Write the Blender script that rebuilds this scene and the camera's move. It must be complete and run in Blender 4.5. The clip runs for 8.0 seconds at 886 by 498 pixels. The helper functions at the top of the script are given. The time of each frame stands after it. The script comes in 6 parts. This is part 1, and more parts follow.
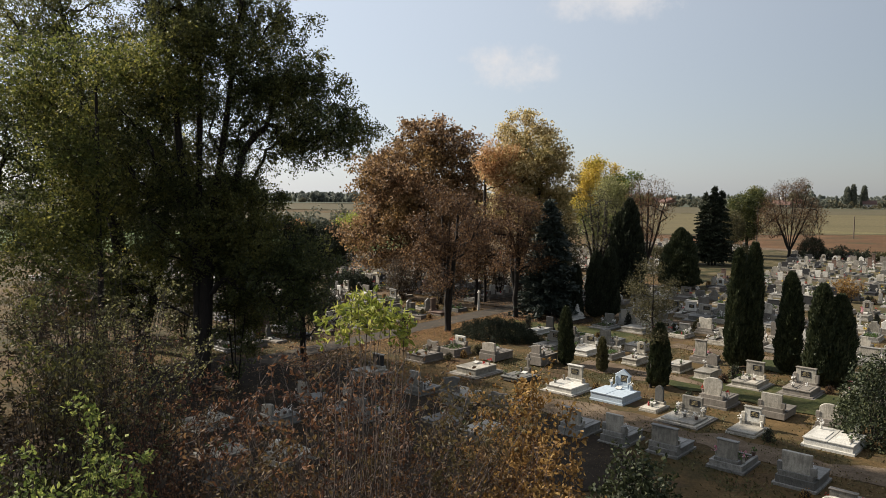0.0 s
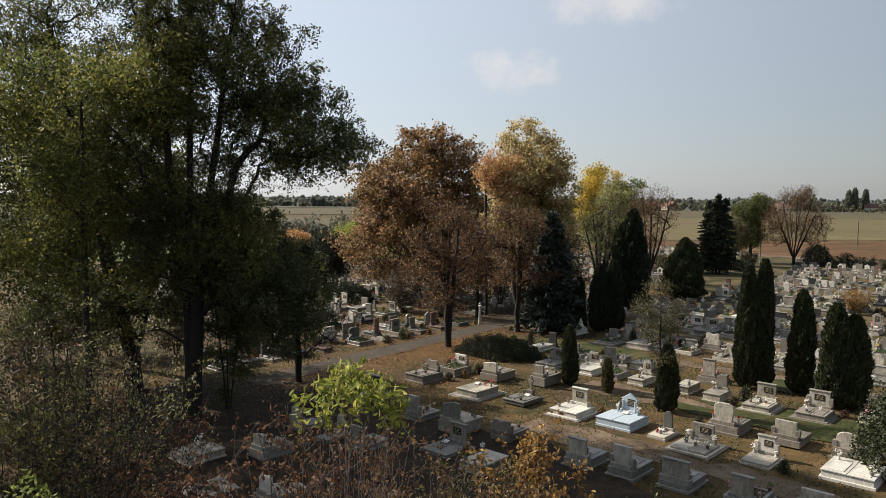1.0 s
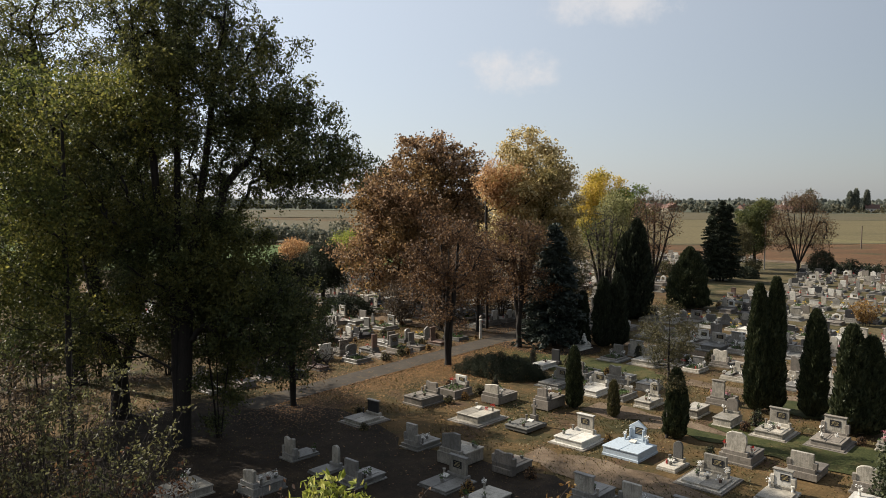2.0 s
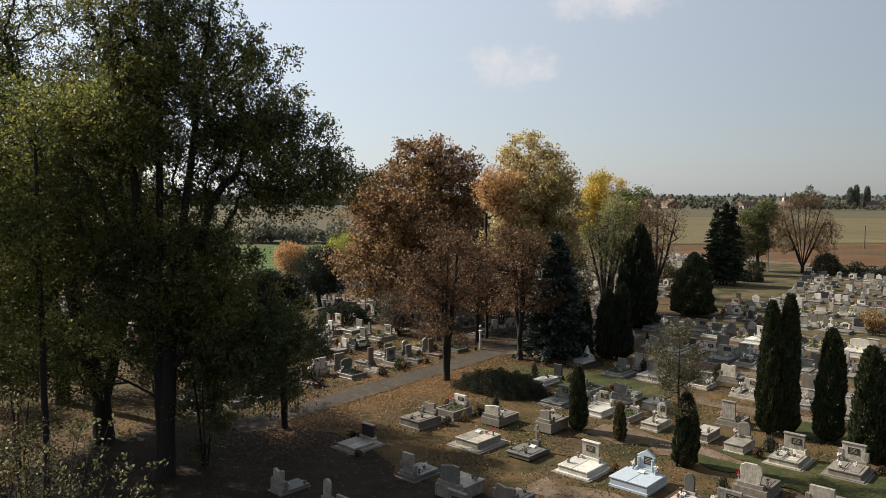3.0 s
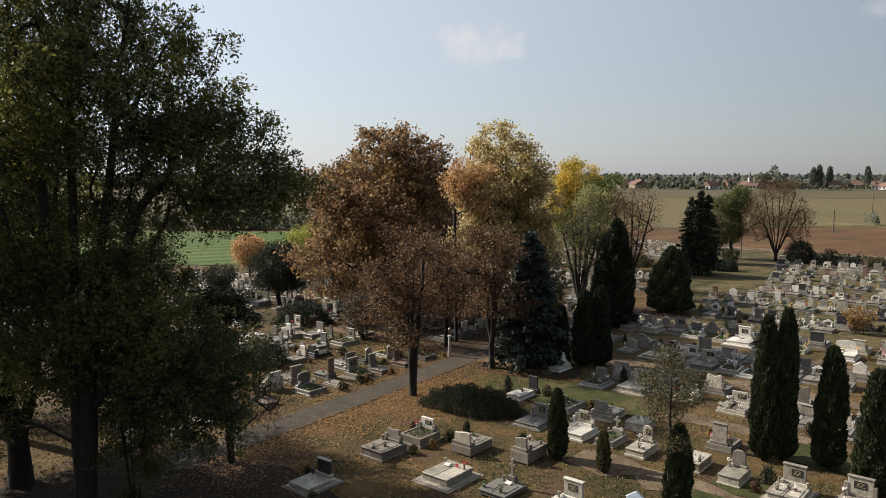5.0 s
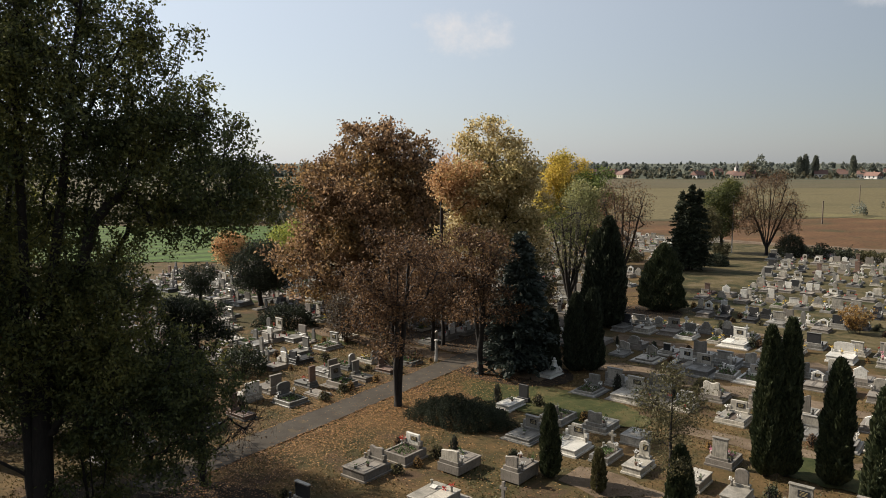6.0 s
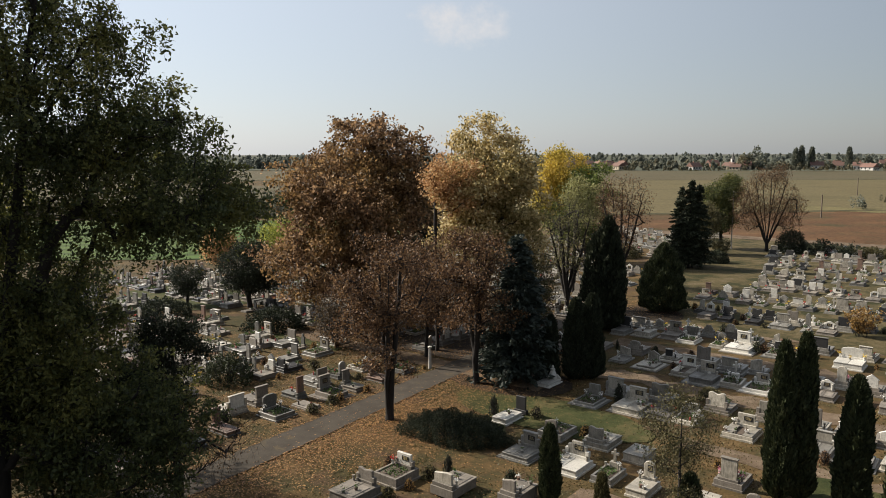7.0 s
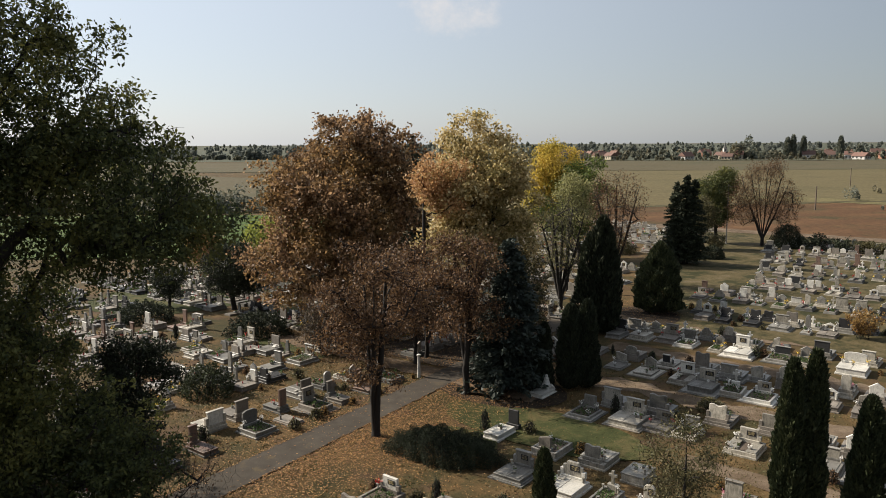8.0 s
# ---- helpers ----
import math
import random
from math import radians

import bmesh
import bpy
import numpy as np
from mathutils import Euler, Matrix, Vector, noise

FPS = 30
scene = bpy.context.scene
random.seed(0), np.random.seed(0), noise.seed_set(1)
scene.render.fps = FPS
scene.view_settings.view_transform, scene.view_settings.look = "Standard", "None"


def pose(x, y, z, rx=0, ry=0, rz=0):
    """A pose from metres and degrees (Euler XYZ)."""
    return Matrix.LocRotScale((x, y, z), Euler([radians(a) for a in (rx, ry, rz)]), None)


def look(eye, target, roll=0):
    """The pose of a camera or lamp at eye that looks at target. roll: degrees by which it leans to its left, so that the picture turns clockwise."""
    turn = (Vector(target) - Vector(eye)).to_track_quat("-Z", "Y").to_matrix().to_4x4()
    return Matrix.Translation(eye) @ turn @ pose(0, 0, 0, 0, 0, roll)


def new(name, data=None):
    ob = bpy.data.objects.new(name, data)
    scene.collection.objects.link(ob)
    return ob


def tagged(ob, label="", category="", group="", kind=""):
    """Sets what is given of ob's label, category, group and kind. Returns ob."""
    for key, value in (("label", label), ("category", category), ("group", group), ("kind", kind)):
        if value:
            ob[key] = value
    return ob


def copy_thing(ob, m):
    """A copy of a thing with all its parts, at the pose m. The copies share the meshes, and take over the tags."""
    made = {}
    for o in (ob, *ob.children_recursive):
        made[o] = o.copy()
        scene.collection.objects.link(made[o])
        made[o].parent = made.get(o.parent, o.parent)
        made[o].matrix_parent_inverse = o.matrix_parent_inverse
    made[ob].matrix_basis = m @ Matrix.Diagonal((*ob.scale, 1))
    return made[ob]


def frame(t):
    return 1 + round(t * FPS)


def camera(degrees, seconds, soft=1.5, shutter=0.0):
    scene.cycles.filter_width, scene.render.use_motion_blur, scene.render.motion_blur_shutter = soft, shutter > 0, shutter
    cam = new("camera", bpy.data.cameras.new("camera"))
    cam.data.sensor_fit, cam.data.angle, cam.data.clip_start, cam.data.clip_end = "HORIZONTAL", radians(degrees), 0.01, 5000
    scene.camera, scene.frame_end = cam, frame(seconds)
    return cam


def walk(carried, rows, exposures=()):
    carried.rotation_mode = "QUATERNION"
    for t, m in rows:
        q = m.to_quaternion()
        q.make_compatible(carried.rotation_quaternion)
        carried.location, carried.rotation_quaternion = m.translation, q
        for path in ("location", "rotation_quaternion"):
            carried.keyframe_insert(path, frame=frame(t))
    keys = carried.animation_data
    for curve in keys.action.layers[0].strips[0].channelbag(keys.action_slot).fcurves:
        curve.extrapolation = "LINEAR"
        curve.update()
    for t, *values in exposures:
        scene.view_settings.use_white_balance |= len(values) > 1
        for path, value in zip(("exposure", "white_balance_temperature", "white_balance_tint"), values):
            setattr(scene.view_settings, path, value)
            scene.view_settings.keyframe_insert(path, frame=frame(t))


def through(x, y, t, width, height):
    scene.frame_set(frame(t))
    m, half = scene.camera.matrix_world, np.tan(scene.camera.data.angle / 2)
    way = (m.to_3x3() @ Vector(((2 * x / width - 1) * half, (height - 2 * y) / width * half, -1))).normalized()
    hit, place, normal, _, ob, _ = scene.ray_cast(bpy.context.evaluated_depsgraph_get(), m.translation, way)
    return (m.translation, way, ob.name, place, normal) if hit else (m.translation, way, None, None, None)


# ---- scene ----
cam = camera(61.2, 8.0, 0.65)
PATH = [
    (0, (1.638, 0.627, 9.972), (1.577, 2.62, 9.822), 0.5),
    (0.5, (1.637, 1.345, 10.304), (1.575, 3.338, 10.158), 0.5),
    (1, (1.639, 2.038, 10.637), (1.576, 4.032, 10.496), 0.4),
    (1.5, (1.632, 2.791, 11.07), (1.568, 4.785, 10.93), 0.3),
    (2, (1.65, 3.587, 11.477), (1.586, 5.581, 11.339), 0.2),
    (3.5, (1.631, 6.529, 12.779), (1.574, 8.522, 12.616), 0.2),
    (4, (1.64, 7.572, 13.046), (1.609, 9.563, 12.868), 0.2),
    (4.5, (1.671, 8.653, 13.32), (1.67, 10.644, 13.127), 0.1),
    (5, (1.715, 9.714, 13.577), (1.737, 11.703, 13.372), 0.1),
    (6.5, (1.936, 12.978, 14.457), (1.999, 14.962, 14.212), -0.1),
    (7, (2.041, 14.06, 14.731), (2.107, 16.043, 14.475), -0.1),
    (7.5, (2.195, 15.158, 15.07), (2.266, 17.139, 14.8), -0.2),
    (8, (2.35, 16.206, 15.392), (2.436, 18.184, 15.109), -0.3),
]
walk(cam, [(t, look(eye, target, roll)) for t, eye, target, roll in PATH], [(0, 0.80), (8, 0.76)])

# ---- world and sun ----
SUN_FROM = Vector((-0.906, 0.423, 0.0)).normalized()
SUN_ELEVATION = radians(35)
world = bpy.data.worlds.new("sky")
scene.world = world
world.use_nodes = True
wn, wl = world.node_tree.nodes, world.node_tree.links
wn.clear()
sky = wn.new("ShaderNodeTexSky")
sky.sky_type = "NISHITA"
sky.sun_disc = False
sky.sun_elevation = SUN_ELEVATION
sky.sun_rotation = math.atan2(SUN_FROM.x, SUN_FROM.y)
sky.air_density, sky.dust_density, sky.ozone_density = 1.0, 0.7, 1.4
back = wn.new("ShaderNodeBackground")
back.inputs["Strength"].default_value = 0.062
wout = wn.new("ShaderNodeOutputWorld")
co = wn.new("ShaderNodeTexCoord")


def cloud(under, place, wide, high, amount):
    """A small soft cloud in one part of the sky, frayed by noise."""
    c = Vector(place).normalized()
    right = c.cross(Vector((0, 0, 1))).normalized()
    up = right.cross(c)
    dots = []
    for axis, reach in ((right, wide), (up, high)):
        d = wn.new("ShaderNodeVectorMath")
        d.operation = "DOT_PRODUCT"
        wl.new(co.outputs["Generated"], d.inputs[0])
        d.inputs[1].default_value = axis / reach
        q = wn.new("ShaderNodeMath")
        q.operation = "POWER"
        a = wn.new("ShaderNodeMath")
        a.operation = "ABSOLUTE"
        wl.new(d.outputs["Value"], a.inputs[0])
        wl.new(a.outputs[0], q.inputs[0])
        q.inputs[1].default_value = 2.0
        dots.append(q)
    s = wn.new("ShaderNodeMath")
    s.operation = "ADD"
    wl.new(dots[0].outputs[0], s.inputs[0])
    wl.new(dots[1].outputs[0], s.inputs[1])
    t = wn.new("ShaderNodeTexNoise")
    t.inputs["Scale"].default_value, t.inputs["Detail"].default_value, t.inputs["Roughness"].default_value = 22.0, 8.0, 0.7
    wl.new(co.outputs["Generated"], t.inputs["Vector"])
    w = wn.new("ShaderNodeMath")
    w.operation = "MULTIPLY_ADD"
    wl.new(t.outputs["Fac"], w.inputs[0])
    w.inputs[1].default_value = -3.4
    wl.new(s.outputs[0], w.inputs[2])
    r = wn.new("ShaderNodeMapRange")
    r.interpolation_type = "SMOOTHSTEP"
    wl.new(w.outputs[0], r.inputs["Value"])
    for key, value in (("From Min", -2.3), ("From Max", -0.6), ("To Min", amount), ("To Max", 0.0)):
        r.inputs[key].default_value = value
    ahead = wn.new("ShaderNodeVectorMath")
    ahead.operation = "DOT_PRODUCT"
    wl.new(co.outputs["Generated"], ahead.inputs[0])
    ahead.inputs[1].default_value = c
    g = wn.new("ShaderNodeMath")
    g.operation = "GREATER_THAN"
    wl.new(ahead.outputs["Value"], g.inputs[0])
    g.inputs[1].default_value = 0.2
    f = wn.new("ShaderNodeMath")
    f.operation = "MULTIPLY"
    wl.new(r.outputs["Result"], f.inputs[0])
    wl.new(g.outputs[0], f.inputs[1])
    m = wn.new("ShaderNodeMix")
    m.data_type = "RGBA"
    wl.new(f.outputs[0], m.inputs[0])
    wl.new(under, m.inputs[6])
    m.inputs[7].default_value = (7.6, 7.3, 7.2, 1)
    return m.outputs[2]


haze = wn.new("ShaderNodeMix")
haze.data_type = "RGBA"
haze.inputs[0].default_value = 0.67
wl.new(sky.outputs["Color"], haze.inputs[6])
toward = wn.new("ShaderNodeVectorMath")
toward.operation = "DOT_PRODUCT"
wl.new(co.outputs["Generated"], toward.inputs[0])
toward.inputs[1].default_value = (SUN_FROM.x * math.cos(SUN_ELEVATION), SUN_FROM.y * math.cos(SUN_ELEVATION), math.sin(SUN_ELEVATION))
glare = wn.new("ShaderNodeMapRange")
wl.new(toward.outputs["Value"], glare.inputs["Value"])
for key, value in (("From Min", -0.2), ("From Max", 0.9), ("To Min", 0.5), ("To Max", 1.8)):
    glare.inputs[key].default_value = value
thick = wn.new("ShaderNodeVectorMath")
thick.operation = "SCALE"
thick.inputs[0].default_value = (5.12, 5.48, 6.02)
wl.new(glare.outputs["Result"], thick.inputs["Scale"])
wl.new(thick.outputs["Vector"], haze.inputs[7])
heaven = cloud(haze.outputs[2], (0.055, 1.0, 0.165), 0.075, 0.032, 0.8)
heaven = cloud(heaven, (0.18, 1.0, 0.25), 0.09, 0.030, 0.7)
heaven = cloud(heaven, (0.62, 1.0, 0.22), 0.05, 0.015, 0.4)
wl.new(heaven, back.inputs["Color"])
wl.new(back.outputs["Background"], wout.inputs["Surface"])

sun_data = bpy.data.lights.new("sun", "SUN")
sun_data.energy, sun_data.angle, sun_data.color = 5.0, radians(0.6), (1.0, 0.91, 0.78)
sun = new("sun", sun_data)
sun_dir = Vector((SUN_FROM.x * math.cos(SUN_ELEVATION), SUN_FROM.y * math.cos(SUN_ELEVATION), math.sin(SUN_ELEVATION)))
sun.matrix_world = look(sun_dir * 300, (0, 0, 0))

# ---- plan ----
# The graves stand in rows across the tarred path: u runs along it, v to its side.
ANGLE = 49.5
UX, UY = math.cos(radians(ANGLE)), math.sin(radians(ANGLE))
ORIGIN = (0.0, 40.0)


def at_uv(u, v):
    return ORIGIN[0] + u * UX + v * UY, ORIGIN[1] + u * UY - v * UX


def to_uv(x, y):
    dx, dy = x - ORIGIN[0], y - ORIGIN[1]
    return dx * UX + dy * UY, dx * UY - dy * UX


FACING = {"+": ANGLE - 90, "-": ANGLE + 90, "L": ANGLE, "M": ANGLE + 180}


# ---- materials ----
def material(name):
    m = bpy.data.materials.new(name)
    m.use_nodes = True
    n, l = m.node_tree.nodes, m.node_tree.links
    b = n["Principled BSDF"]
    return m, n, l, b


def node(n, kind, **values):
    k = n.new(kind)
    for key, value in values.items():
        k.inputs[key].default_value = value
    return k


def ramp(n, stops):
    r = n.new("ShaderNodeValToRGB")
    e = r.color_ramp.elements
    while len(e) < len(stops):
        e.new(0.5)
    for el, (p, c) in zip(e, stops):
        el.position, el.color = p, (*c, 1)
    return r


def mixed(n, l, fac, a, b, mode="MIX"):
    m = n.new("ShaderNodeMix")
    m.data_type, m.blend_type = "RGBA", mode
    for sock, value in ((m.inputs[0], fac), (m.inputs[6], a), (m.inputs[7], b)):
        if isinstance(value, bpy.types.NodeSocket):
            l.new(value, sock)
        elif isinstance(value, tuple):
            sock.default_value = (*value, 1)
        else:
            sock.default_value = value
    return m.outputs[2]


def stone(name, light, dark, rough=0.6, vary=0.35, speck=60.0, stain=0.62, bump=0.25, tint=(0.085, 0.080, 0.062)):
    """Mottled stone with speckle, rain stains and lichen; each object a little lighter or darker."""
    m, n, l, b = material(name)
    co = n.new("ShaderNodeTexCoord")
    info = n.new("ShaderNodeObjectInfo")
    geo = n.new("ShaderNodeNewGeometry")
    both = n.new("ShaderNodeMath")
    both.operation = "ADD"
    l.new(info.outputs["Random"], both.inputs[0])
    l.new(geo.outputs["Random Per Island"], both.inputs[1])
    chance = n.new("ShaderNodeMath")
    chance.operation = "FRACT"
    l.new(both.outputs[0], chance.inputs[0])
    shift = n.new("ShaderNodeVectorMath")
    shift.operation = "MULTIPLY_ADD"
    l.new(chance.outputs[0], shift.inputs[0])
    shift.inputs[1].default_value = (37, 61, 17)
    l.new(co.outputs["Object"], shift.inputs[2])
    fine = node(n, "ShaderNodeTexNoise", Scale=speck, Detail=3.0, Roughness=0.7)
    broad = node(n, "ShaderNodeTexNoise", Scale=1.7, Detail=6.0, Roughness=0.62)
    spots = node(n, "ShaderNodeTexNoise", Scale=7.0, Detail=4.0, Roughness=0.6)
    for t in (fine, broad, spots):
        l.new(shift.outputs[0], t.inputs["Vector"])
    base = ramp(n, [(0.3, tuple(x * 0.72 for x in dark)), (0.5, tuple((x + y) / 2 for x, y in zip(dark, light))), (0.7, tuple(x * 1.12 for x in light))])
    l.new(fine.outputs["Fac"], base.inputs["Fac"])
    streak = node(n, "ShaderNodeTexNoise", Scale=3.0, Detail=4.0, Roughness=0.6)
    mp = n.new("ShaderNodeMapping")
    mp.inputs["Scale"].default_value = (5, 5, 0.7)
    l.new(shift.outputs[0], mp.inputs["Vector"])
    l.new(mp.outputs["Vector"], streak.inputs["Vector"])
    wet = node(n, "ShaderNodeMath")
    wet.operation = "MULTIPLY_ADD"
    l.new(streak.outputs["Fac"], wet.inputs[0])
    wet.inputs[1].default_value = 0.45
    sm = node(n, "ShaderNodeMath")
    sm.operation = "MULTIPLY"
    l.new(broad.outputs["Fac"], sm.inputs[0])
    sm.inputs[1].default_value = 0.55
    l.new(sm.outputs[0], wet.inputs[2])
    st = ramp(n, [(0.43, (0, 0, 0)), (0.60, (1, 1, 1))])
    l.new(wet.outputs[0], st.inputs["Fac"])
    sc = node(n, "ShaderNodeMath")
    sc.operation = "MULTIPLY"
    l.new(st.outputs["Color"], sc.inputs[0])
    sc.inputs[1].default_value = stain
    c1 = mixed(n, l, sc.outputs[0], base.outputs["Color"], tint)
    sp = ramp(n, [(0.55, (0, 0, 0)), (0.68, (0.7, 0.7, 0.7))])
    l.new(spots.outputs["Fac"], sp.inputs["Fac"])
    c2 = mixed(n, l, sp.outputs["Color"], c1, tuple(x * 0.55 for x in dark))
    val = node(n, "ShaderNodeMapRange")
    l.new(chance.outputs[0], val.inputs["Value"])
    val.inputs["To Min"].default_value, val.inputs["To Max"].default_value = 1 - vary, 1 + vary * 0.35
    c3 = n.new("ShaderNodeHueSaturation")
    l.new(val.outputs["Result"], c3.inputs["Value"])
    l.new(c2, c3.inputs["Color"])
    l.new(c3.outputs["Color"], b.inputs["Base Color"])
    b.inputs["Roughness"].default_value = rough
    bp = node(n, "ShaderNodeBump", Strength=bump, Distance=0.01)
    l.new(spots.outputs["Fac"], bp.inputs["Height"])
    l.new(bp.outputs["Normal"], b.inputs["Normal"])
    return m


def plain(name, colour, rough=0.6, metal=0.0, scale=9.0, spread=0.25):
    m, n, l, b = material(name)
    co = n.new("ShaderNodeTexCoord")
    t = node(n, "ShaderNodeTexNoise", Scale=scale, Detail=5.0, Roughness=0.6)
    l.new(co.outputs["Object"], t.inputs["Vector"])
    r = ramp(n, [(0.3, tuple(c * (1 - spread) for c in colour)), (0.7, tuple(min(1, c * (1 + spread)) for c in colour))])
    l.new(t.outputs["Fac"], r.inputs["Fac"])
    l.new(r.outputs["Color"], b.inputs["Base Color"])
    b.inputs["Roughness"].default_value, b.inputs["Metallic"].default_value = rough, metal
    return m


def leaves(name, stops, through=0.3, patch=None, patch_scale=0.22, rough=0.6):
    """Foliage: every leaf its own tone, with larger patches of a second tone."""
    m, n, l, b = material(name)
    geo = n.new("ShaderNodeNewGeometry")
    r = ramp(n, stops)
    l.new(geo.outputs["Random Per Island"], r.inputs["Fac"])
    colour = r.outputs["Color"]
    if patch:
        co = n.new("ShaderNodeTexCoord")
        t = node(n, "ShaderNodeTexNoise", Scale=patch_scale, Detail=3.0, Roughness=0.6)
        l.new(co.outputs["Object"], t.inputs["Vector"])
        pr = ramp(n, [(0.45, (0, 0, 0)), (0.60, (0.85, 0.85, 0.85))])
        l.new(t.outputs["Fac"], pr.inputs["Fac"])
        r2 = ramp(n, patch)
        l.new(geo.outputs["Random Per Island"], r2.inputs["Fac"])
        colour = mixed(n, l, pr.outputs["Color"], colour, r2.outputs["Color"])
    l.new(colour, b.inputs["Base Color"])
    b.inputs["Roughness"].default_value = rough
    b.inputs["Specular IOR Level"].default_value = 0.25
    tr = n.new("ShaderNodeBsdfTranslucent")
    l.new(colour, tr.inputs["Color"])
    ms = n.new("ShaderNodeMixShader")
    ms.inputs["Fac"].default_value = through
    l.new(b.outputs["BSDF"], ms.inputs[1])
    l.new(tr.outputs["BSDF"], ms.inputs[2])
    l.new(ms.outputs["Shader"], n["Material Output"].inputs["Surface"])
    return m


def bark(name, light, dark):
    m, n, l, b = material(name)
    co = n.new("ShaderNodeTexCoord")
    mp = n.new("ShaderNodeMapping")
    mp.inputs["Scale"].default_value = (9, 9, 1.6)
    l.new(co.outputs["Object"], mp.inputs["Vector"])
    t = node(n, "ShaderNodeTexNoise", Scale=1.6, Detail=7.0, Roughness=0.7)
    l.new(mp.outputs["Vector"], t.inputs["Vector"])
    r = ramp(n, [(0.35, dark), (0.68, light)])
    l.new(t.outputs["Fac"], r.inputs["Fac"])
    l.new(r.outputs["Color"], b.inputs["Base Color"])
    b.inputs["Roughness"].default_value = 0.9
    bp = node(n, "ShaderNodeBump", Strength=0.7, Distance=0.04)
    l.new(t.outputs["Fac"], bp.inputs["Height"])
    l.new(bp.outputs["Normal"], b.inputs["Normal"])
    return m


def land(name, stops, big, mid, fine, bump=0.5, stripes=None, second=None):
    """Open ground in world metres: broad patches, clumps and grain; stripes are ploughing or drilling lines."""
    m, n, l, b = material(name)
    co = n.new("ShaderNodeTexCoord")
    tex = [node(n, "ShaderNodeTexNoise", Scale=s, Detail=6.0, Roughness=0.65) for s in (big, mid, fine)]
    for t in tex:
        l.new(co.outputs["Object"], t.inputs["Vector"])
    a = node(n, "ShaderNodeMath")
    a.operation = "ADD"
    l.new(tex[0].outputs["Fac"], a.inputs[0])
    l.new(tex[1].outputs["Fac"], a.inputs[1])
    h = node(n, "ShaderNodeMath")
    h.operation = "MULTIPLY"
    l.new(a.outputs[0], h.inputs[0])
    h.inputs[1].default_value = 0.5
    r = ramp(n, stops)
    l.new(h.outputs[0], r.inputs["Fac"])
    colour = r.outputs["Color"]
    if stripes:
        w = node(n, "ShaderNodeTexWave", Scale=stripes[0], Distortion=1.2, Detail=2.0)
        mp = n.new("ShaderNodeMapping")
        mp.inputs["Rotation"].default_value = (0, 0, radians(stripes[1]))
        l.new(co.outputs["Object"], mp.inputs["Vector"])
        l.new(mp.outputs["Vector"], w.inputs["Vector"])
        colour = mixed(n, l, w.outputs["Fac"], colour, stripes[2])
    if second:
        t = node(n, "ShaderNodeTexNoise", Scale=second[0], Detail=5.0, Roughness=0.6)
        l.new(co.outputs["Object"], t.inputs["Vector"])
        s = ramp(n, [(second[1], (0, 0, 0)), (second[2], (1, 1, 1))])
        l.new(t.outputs["Fac"], s.inputs["Fac"])
        colour = mixed(n, l, s.outputs["Color"], colour, second[3])
    g = ramp(n, [(0.3, (0.62, 0.62, 0.62)), (0.7, (1.25, 1.25, 1.25))])
    l.new(tex[2].outputs["Fac"], g.inputs["Fac"])
    colour = mixed(n, l, 1.0, colour, g.outputs["Color"], "MULTIPLY")
    l.new(colour, b.inputs["Base Color"])
    b.inputs["Roughness"].default_value = 0.95
    b.inputs["Specular IOR Level"].default_value = 0.15
    bp = node(n, "ShaderNodeBump", Strength=bump, Distance=0.05)
    l.new(tex[2].outputs["Fac"], bp.inputs["Height"])
    l.new(bp.outputs["Normal"], b.inputs["Normal"])
    return m


STONES = {
    "light": stone("pale_stone", (0.52, 0.475, 0.395), (0.33, 0.298, 0.245), 0.5, 0.5),
    "white": stone("white_marble", (0.70, 0.67, 0.60), (0.54, 0.515, 0.46), 0.4, 0.25, stain=0.28),
    "grey": stone("grey_granite", (0.33, 0.312, 0.28), (0.17, 0.16, 0.143), 0.45, 0.45),
    "warm": stone("terrazzo", (0.269, 0.232, 0.192), (0.168, 0.144, 0.121), 0.7, 0.35),
    "dark": stone("weathered_concrete", (0.160, 0.154, 0.141), (0.083, 0.080, 0.074), 0.85, 0.35, stain=0.6),
    "black": stone("black_granite", (0.030, 0.030, 0.032), (0.012, 0.012, 0.013), 0.5, 0.2, stain=0.1),
    "blue": stone("blue_white_paint", (0.40, 0.46, 0.51), (0.35, 0.41, 0.46), 0.55, 0.02, stain=0.10, tint=(0.30, 0.34, 0.37)),
    "rust": stone("red_brown_stone", (0.196, 0.111, 0.076), (0.111, 0.060, 0.043), 0.6, 0.3),
}
SOIL = plain("soil", (0.075, 0.055, 0.040), 0.95, 0, 14, 0.5)
PLAQUE = plain("dark_plaque", (0.022, 0.022, 0.024), 0.22)
GOLD = plain("gilt_lettering", (0.42, 0.33, 0.16), 0.6, 0.0)
LANTERN = plain("red_glass_lantern", (0.30, 0.03, 0.03), 0.3)
GREENERY = leaves("pot_green", [(0.0, (0.03, 0.06, 0.015)), (1.0, (0.09, 0.14, 0.04))], 0.25)
PETALS = {
    "white": leaves("white_petals", [(0.0, (0.7, 0.68, 0.62)), (1.0, (0.85, 0.83, 0.8))], 0.25),
    "red": leaves("red_petals", [(0.0, (0.35, 0.02, 0.02)), (1.0, (0.6, 0.06, 0.05))], 0.25),
    "yellow": leaves("yellow_petals", [(0.0, (0.6, 0.38, 0.03)), (1.0, (0.75, 0.55, 0.1))], 0.25),
    "pink": leaves("pink_petals", [(0.0, (0.5, 0.16, 0.22)), (1.0, (0.7, 0.35, 0.4))], 0.25),
}
